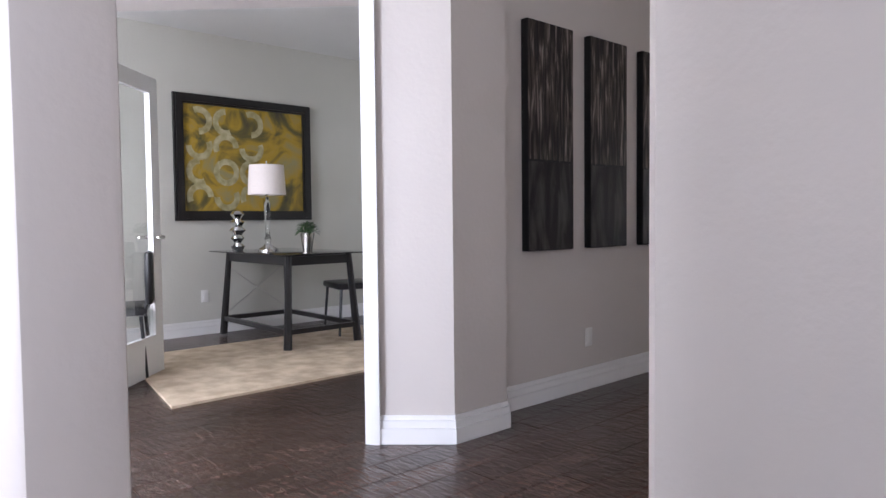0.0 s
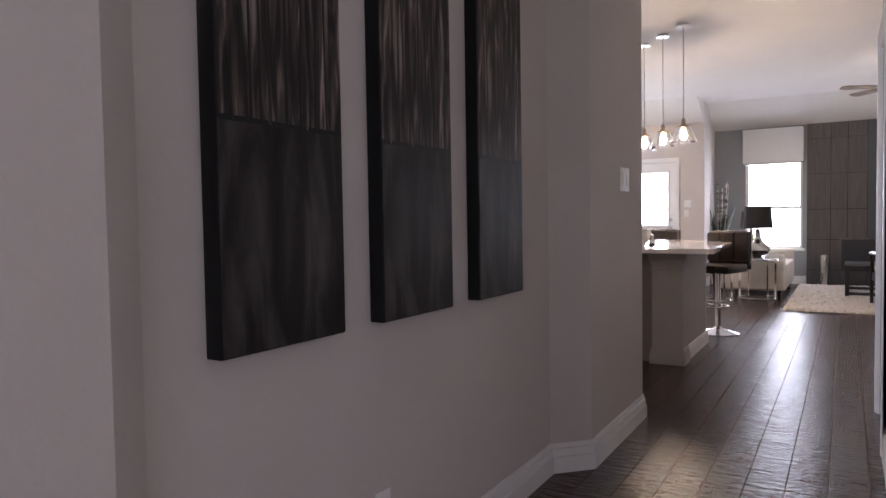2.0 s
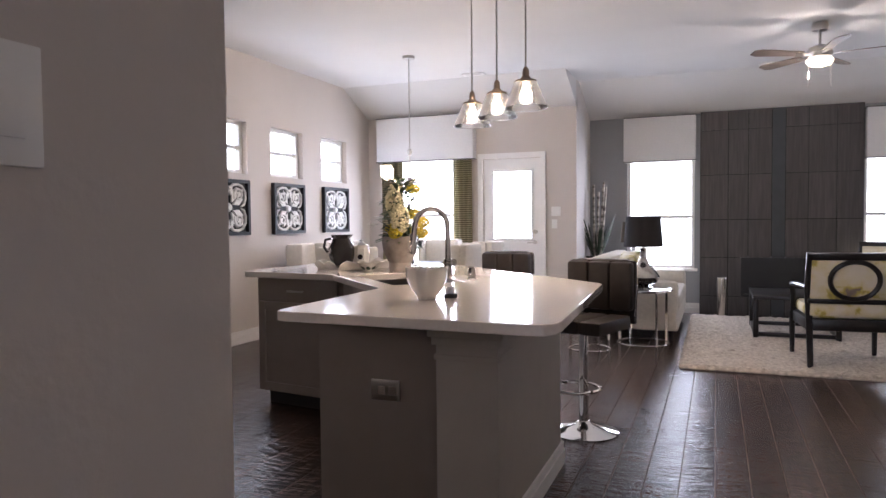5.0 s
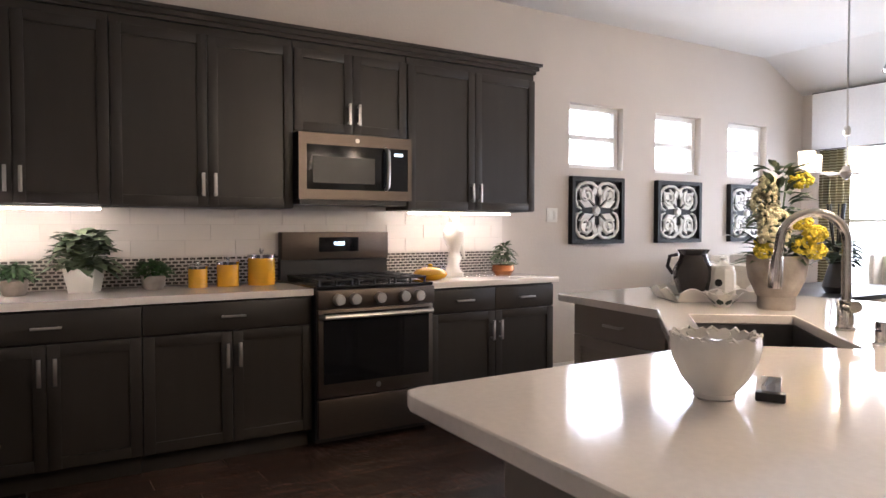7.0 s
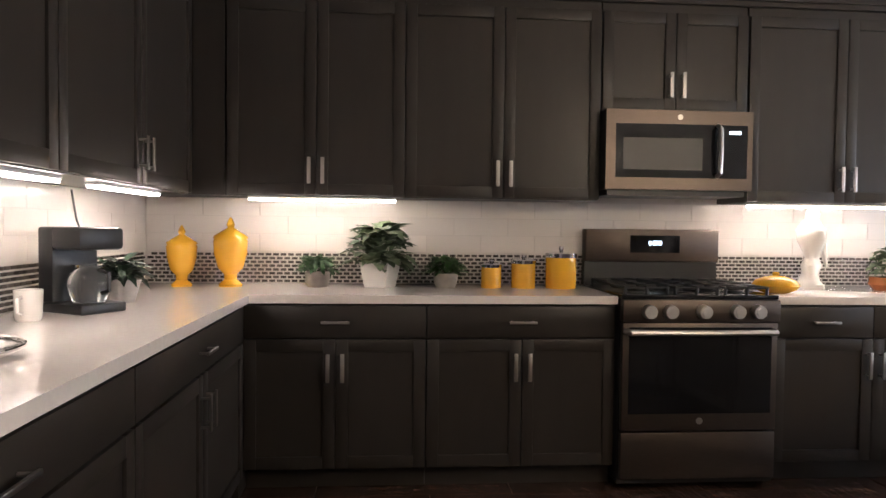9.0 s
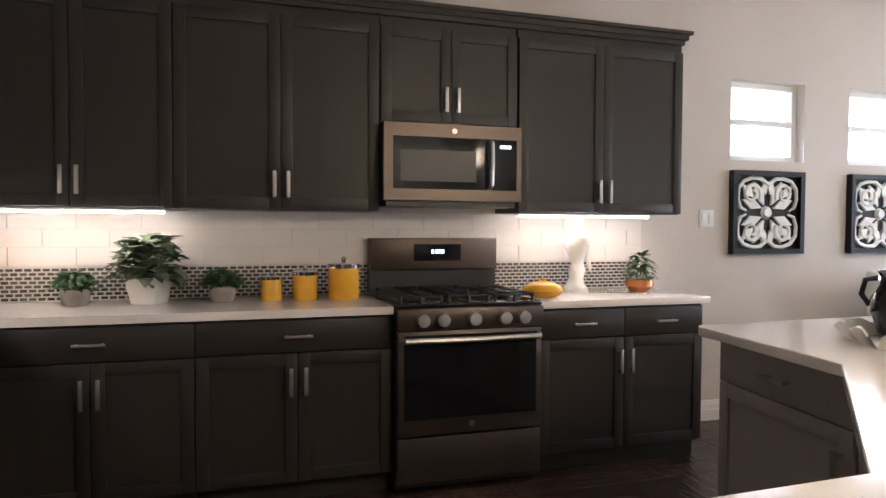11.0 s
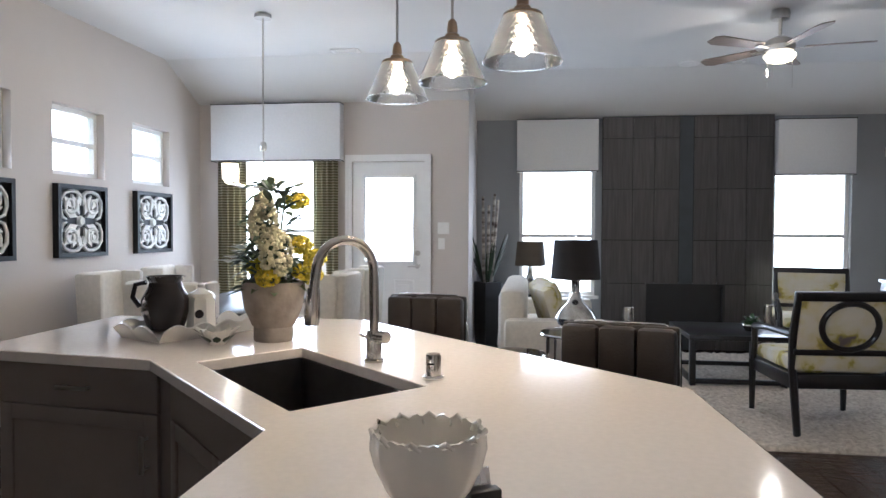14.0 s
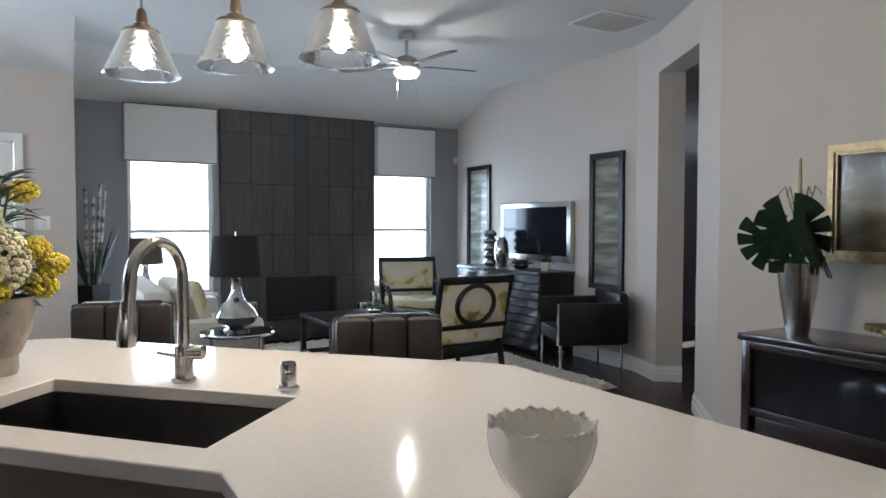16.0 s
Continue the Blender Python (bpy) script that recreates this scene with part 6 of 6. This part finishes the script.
# ---- console with vase ----
t = thing("console_cabinet", "dark mahogany console with glass doors and drawers", "console", pose(5.80, -0.62, 0))
CW = 1.45
part("top", B(-0.015, 0.485, -0.015, CW + 0.015, 0.775, 0.81, bev=0.004), MAHO, t)
part("body", B(0.03, 0.48, 0, CW, 0.04, 0.775), MAHO, t)
for y in (0.0, 0.69, 1.40):
    part("stile", B(0, 0.03, y, y + 0.05, 0, 0.775, bev=0.003), MAHO, t)
for z in (0.04, 0.40, 0.735):
    part("rail", B(0.002, 0.03, 0.05, CW - 0.05, z, z + 0.04, bev=0.002), MAHO, t)
for y in (0.05, 0.74):
    part("glass_door", B(0.018, 0.0285, y + 0.002, y + 0.637, 0.442, 0.733), BLACKG, t, "reflective glass door")
    dw = part("drawer_front", B(0.012, 0.0285, y + 0.004, y + 0.633, 0.085, 0.396, bev=0.003), MAHO, t)
    part("knob", lathe([(0.008, 0), (0.006, 0.012), (0.016, 0.022), (0.010, 0.03)], 16), CHROME, dw).matrix_basis = pose(0.012, y + 0.32, 0.25, 0, -90, 0)
t = thing("monstera_vase", "silver tapered vase with monstera leaves and orchids", "vase", pose(5.99, 0.655, 0.81))
part("vase", lathe([(0.05, 0), (0.055, 0.02), (0.09, 0.24), (0.098, 0.36), (0.09, 0.365), (0.08, 0.3)], 28), SILV, t)


def monstera(m, s):
    bm = bmesh.new()
    vs = []
    c = bm.verts.new((0, 0, 0))
    n = 88
    for k in range(n + 1):
        a = -math.pi * 0.93 + 2 * math.pi * 0.93 * k / n
        r = s * (1 - 0.18 * abs(a) / math.pi) * (0.40 if k % 8 == 7 and 8 < k < 80 else 1)
        vs.append(bm.verts.new((r * math.sin(a) * 0.85, -0.12 * r * abs(math.sin(a)), r * math.cos(a) - s * 0.1)))
    for a, b in zip(vs, vs[1:]):
        bm.faces.new((c, a, b))
    bm.transform(m)
    return bm


part("monstera_leaf", monstera(pose(-0.10, -0.03, 0.50, 12, 0, -56) @ pose(0, 0, 0, 0, 172, 0), 0.225), LEAFD, t, flat=True)
part("monstera_leaf", monstera(pose(-0.02, 0.13, 0.46, 20, 0, -60) @ pose(0, 0, 0, 0, 150, 0), 0.20), LEAFD, t, flat=True)
part("monstera_leaf", monstera(pose(0.0, -0.10, 0.46, 20, 0, -150) @ pose(0, 0, 0, 0, 200, 0), 0.21), LEAFD, t, flat=True)
for c in ((-0.10, 0.06, 0.36), (-0.06, 0.16, 0.55), (-0.03, 0.0, 0.66)):
    bm = bmesh.new()
    for q in range(6):
        leaf(bm, c, (math.cos(q * 1.05), math.sin(q * 1.05), 0.4), 0.06, 0.04, 0.1)
    part("orchid", bm, FLC, t, "pale yellow orchid", flat=True)
for k in range(5):
    a = k * 1.25
    part("curled_stem", tube([(0, 0, 0.36), (0.03 * math.cos(a), 0.03 * math.sin(a), 0.6), (0.07 * math.cos(a), 0.07 * math.sin(a), 0.74), (0.10 * math.cos(a), 0.10 * math.sin(a), 0.70)], 0.004, 6), GOLD, t)
part("flower_spike", R((0, 0, 0.5), (0, 0.0, 0.88), 0.016, 0.006, 8), GOLD, t)
t = thing("gold_bowl", "antique gold boat-shaped mosaic bowl", "bowl", pose(5.98, 0.02, 0.81))
gb = lathe([(0.08, 0), (0.14, 0.02), (0.24, 0.07), (0.30, 0.10), (0.28, 0.10), (0.18, 0.05)], 32)
gb.transform(Matrix.Diagonal((0.42, 1.0, 1, 1)))
part("bowl", gb, GOLD, t)
for k in range(32):
    a = k * 2 * math.pi / 32
    part("rim_tile", B(-0.008, 0.008, -0.018, 0.018, -0.02, 0.0, bev=0.003, m=Matrix.Translation((0.42 * 0.285 * math.cos(a), 0.285 * math.sin(a), 0.095)) @ Matrix.Rotation(a, 4, "Z")), GOLD, t)
t = thing("framed_print", "sepia landscape under glass in an antique gold frame", "wall art", pose(6.299, -0.28, 1.17))
f = bmesh.new()
for d, q in ((0.03, 0.0), (0.042, 0.015)):
    box(f, -d, 0, q, 0.055 - q, q, 0.6 - q), box(f, -d, 0, 0.915 + q, 0.97 - q, q, 0.6 - q), box(f, -d, 0, 0.055 - q, 0.915 + q, q, 0.055 - q), box(f, -d, 0, 0.055 - q, 0.915 + q, 0.545 + q, 0.6 - q)
part("frame", f, GOLD, t)
part("picture", B(-0.012, -0.002, 0.055, 0.915, 0.055, 0.545), SEPIA, t)

# ---- study ----
solid("study_rug", prism([(2.42, -6.83), (2.42, -4.2), (0.75, -4.2), (0.75, -6.55)], 0.0005, 0.016), JUTE, "mottled beige rug under the study desk", "rug")
t = thing("wall_painting", "large yellow abstract painting in a dark bronze frame", "wall art", pose(0.051, -5.88, 1.065))
w, h = 1.41, 1.16
f = bmesh.new()
for d, q in ((0.03, 0.0), (0.045, 0.02)):
    box(f, 0, d, q, 0.09 - q, q, h - q), box(f, 0, d, w - 0.09 + q, w - q, q, h - q), box(f, 0, d, 0.09 - q, w - 0.09 + q, q, 0.09 - q), box(f, 0, d, 0.09 - q, w - 0.09 + q, h - 0.09 + q, h - q)
part("frame", f, BLKW, t)
part("picture", B(0.002, 0.012, 0.09, w - 0.09, 0.09, h - 0.09), OIL, t)
for i in range(3):
    for j in range(4):
        cy, cz = 0.24 + i * 0.26, 0.22 + j * 0.235
        a0 = (i * 2 + j) % 4 * math.pi / 2
        full = i == 1 and j == 1
        n = 20
        pts = [(0.0135, cy + 0.10 * math.cos(a0 + k / n * (6.28 if full else 3.6)), min(h - 0.11, cz + 0.10 * math.sin(a0 + k / n * (6.28 if full else 3.6)))) for k in range(n + 1)]
        bm = tube(pts, 0.030, 8)
        for v in bm.verts:
            v.co.x = 0.0125 + (v.co.x - 0.0135) * 0.03
        part("painted_ring", bm, STONEC, t)

t = thing("study_desk", "glass-topped desk on black splayed wooden legs", "desk", pose(0, 0, 0))
part("glass_top", B(0.12, 1.48, -5.60, -4.76, 0.775, 0.785, bev=0.002), BLACKG, t, "dark reflective glass top")
for x in (0.22, 1.40):
    for y, s in ((-5.52, -1), (-4.84, 1)):
        part("leg", R((x, y, 0.017), (x + (0.05 if x < 1 else -0.05), y - s * 0.05, 0.775), 0.036, 0.026, 8), BLKW, t)
    part("side_rail", B(x - 0.018, x + 0.018, -5.5, -4.86, 0.14, 0.18), BLKW, t)
for y in (-5.53, -4.85):
    part("long_rail", B(0.22, 1.40, y, y + 0.035, 0.14, 0.18), BLKW, t)
part("apron", B(0.26, 1.36, -5.48, -4.88, 0.69, 0.765), BLKW, t)
for a, b in (((0.24, -5.5, 0.66), (0.24, -4.86, 0.2)), ((0.24, -4.86, 0.66), (0.24, -5.5, 0.2))):
    part("cross_wire", R(a, b, 0.005, seg=6), STEEL, t)


def study_chair(m):
    t = thing("study_chair", "black leather side chair with slim metal legs", "chair", m, "study chairs")
    part("seat", B(-0.23, 0.23, -0.22, 0.23, 0.43, 0.49, bev=0.02), BLKLEA, t)
    part("backrest", B(-0.23, 0.23, -0.27, -0.22, 0.50, 0.86, bev=0.025), BLKLEA, t)
    for sx in (-1, 1):
        for sy in (-1, 1):
            part("leg", R((sx * 0.22, sy * 0.22, 0.017), (sx * 0.20, sy * 0.19, 0.44), 0.011, 0.014, 8), BLACK, t)
        part("back_post", R((sx * 0.2, -0.21, 0.44), (sx * 0.2, -0.25, 0.6), 0.012, seg=8), BLACK, t)
    return t


k1 = study_chair(pose(0.98, -4.58, 0, 0, 0, 165))
copy_thing(k1, pose(1.30, -6.80, 0, 0, 0, 158))
t = thing("table_lamp", "crystal desk lamp with a pale drum shade", "lamp", pose(0.75, -5.33, 0.785))
part("foot", lathe([(0.09, 0), (0.09, 0.02), (0.04, 0.05), (0.03, 0.07)], 24), CHROME, t)
part("column", lathe([(0.022, 0.06), (0.028, 0.12), (0.018, 0.14), (0.024, 0.30), (0.03, 0.42), (0.015, 0.45), (0.012, 0.52)], 16), GLASS, t)
sh = lathe([(0.165, 0.50), (0.15, 0.76), (0.147, 0.76), (0.162, 0.50)], 32)
bmesh.ops.delete(sh, geom=[q for q in sh.faces if len(q.verts) > 4], context="FACES_ONLY")
part("shade", sh, SHADEW, t)
part("finial", R((0, 0, 0.5), (0, 0, 0.80), 0.006, seg=8), CHROME, t)
pr = [(0.04, 0)]
for k in range(5):
    pr += [(0.045, 0.02 + k * 0.072), (0.065, 0.045 + k * 0.072), (0.035, 0.075 + k * 0.072)]
solid("sculpture", lathe(pr, 20, wob=lambda a, i: 1 + 0.15 * math.sin(2 * a + i * 0.7)), CHROME, "twisted chrome column sculpture on the desk", "sculpture", pose(0.45, -5.47, 0.785))
plant("potted_plant", "round green topiary in a silver cup", pose(1.0, -5.08, 0.785), [(0.04, 0), (0.065, 0.16), (0.06, 0.16), (0.055, 0.14)], SILV, LEAF, 160, 0.16, 0.25, 0.09, 0.05, 0.025, 41)


# ---- floor planks ----
fl = bpy.data.objects["floor"]
PW, PL = 0.155, 0.91
pm = mesh_of("plank", B(0.0026, PW - 0.0026, 0.0026, PL - 0.0026, -0.004, 0.0), PLANK, flat=True)
rest_v, rest_f = [], []
rnd = random.Random(4)
cnt = 0
for i in range(int(8.2 / PW) + 1):
    x = -0.1 + i * PW
    off = (i * 0.37 + rnd.uniform(-0.08, 0.08)) % 1 * PL
    j = 0
    while True:
        y = -9.6 - off + j * PL
        j += 1
        if y > 6.4:
            break
        if x > 6.3 and y < -1.8 and y > -6.6:
            continue
        near = 3.3 < x < 5.3 and -6.8 < y < 3.6 or 0.6 < x < 3.1 and -2.0 < y < 1.5
        if near and cnt < 290:
            ob = new("plank", pm)
            ob.location, ob.parent = (x, y, 0), fl
            cnt += 1
        else:
            n = len(rest_v)
            x0, x1, y0, y1 = x + 0.0026, x + PW - 0.0026, y + 0.0026, y + PL - 0.0026
            rest_v += [(x0, y0, -0.004), (x1, y0, -0.004), (x1, y1, -0.004), (x0, y1, -0.004), (x0, y0, 0), (x1, y0, 0), (x1, y1, 0), (x0, y1, 0)]
            rest_f += [tuple(n + k for k in f) for f in ((4, 5, 6, 7), (0, 1, 5, 4), (1, 2, 6, 5), (2, 3, 7, 6), (3, 0, 4, 7))]
me = bpy.data.meshes.new("planks")
me.from_pydata(rest_v, [], rest_f)
me.materials.append(PLANK)
ob = new("planks", me)
ob.parent = fl
ob["kind"] = "stuff"
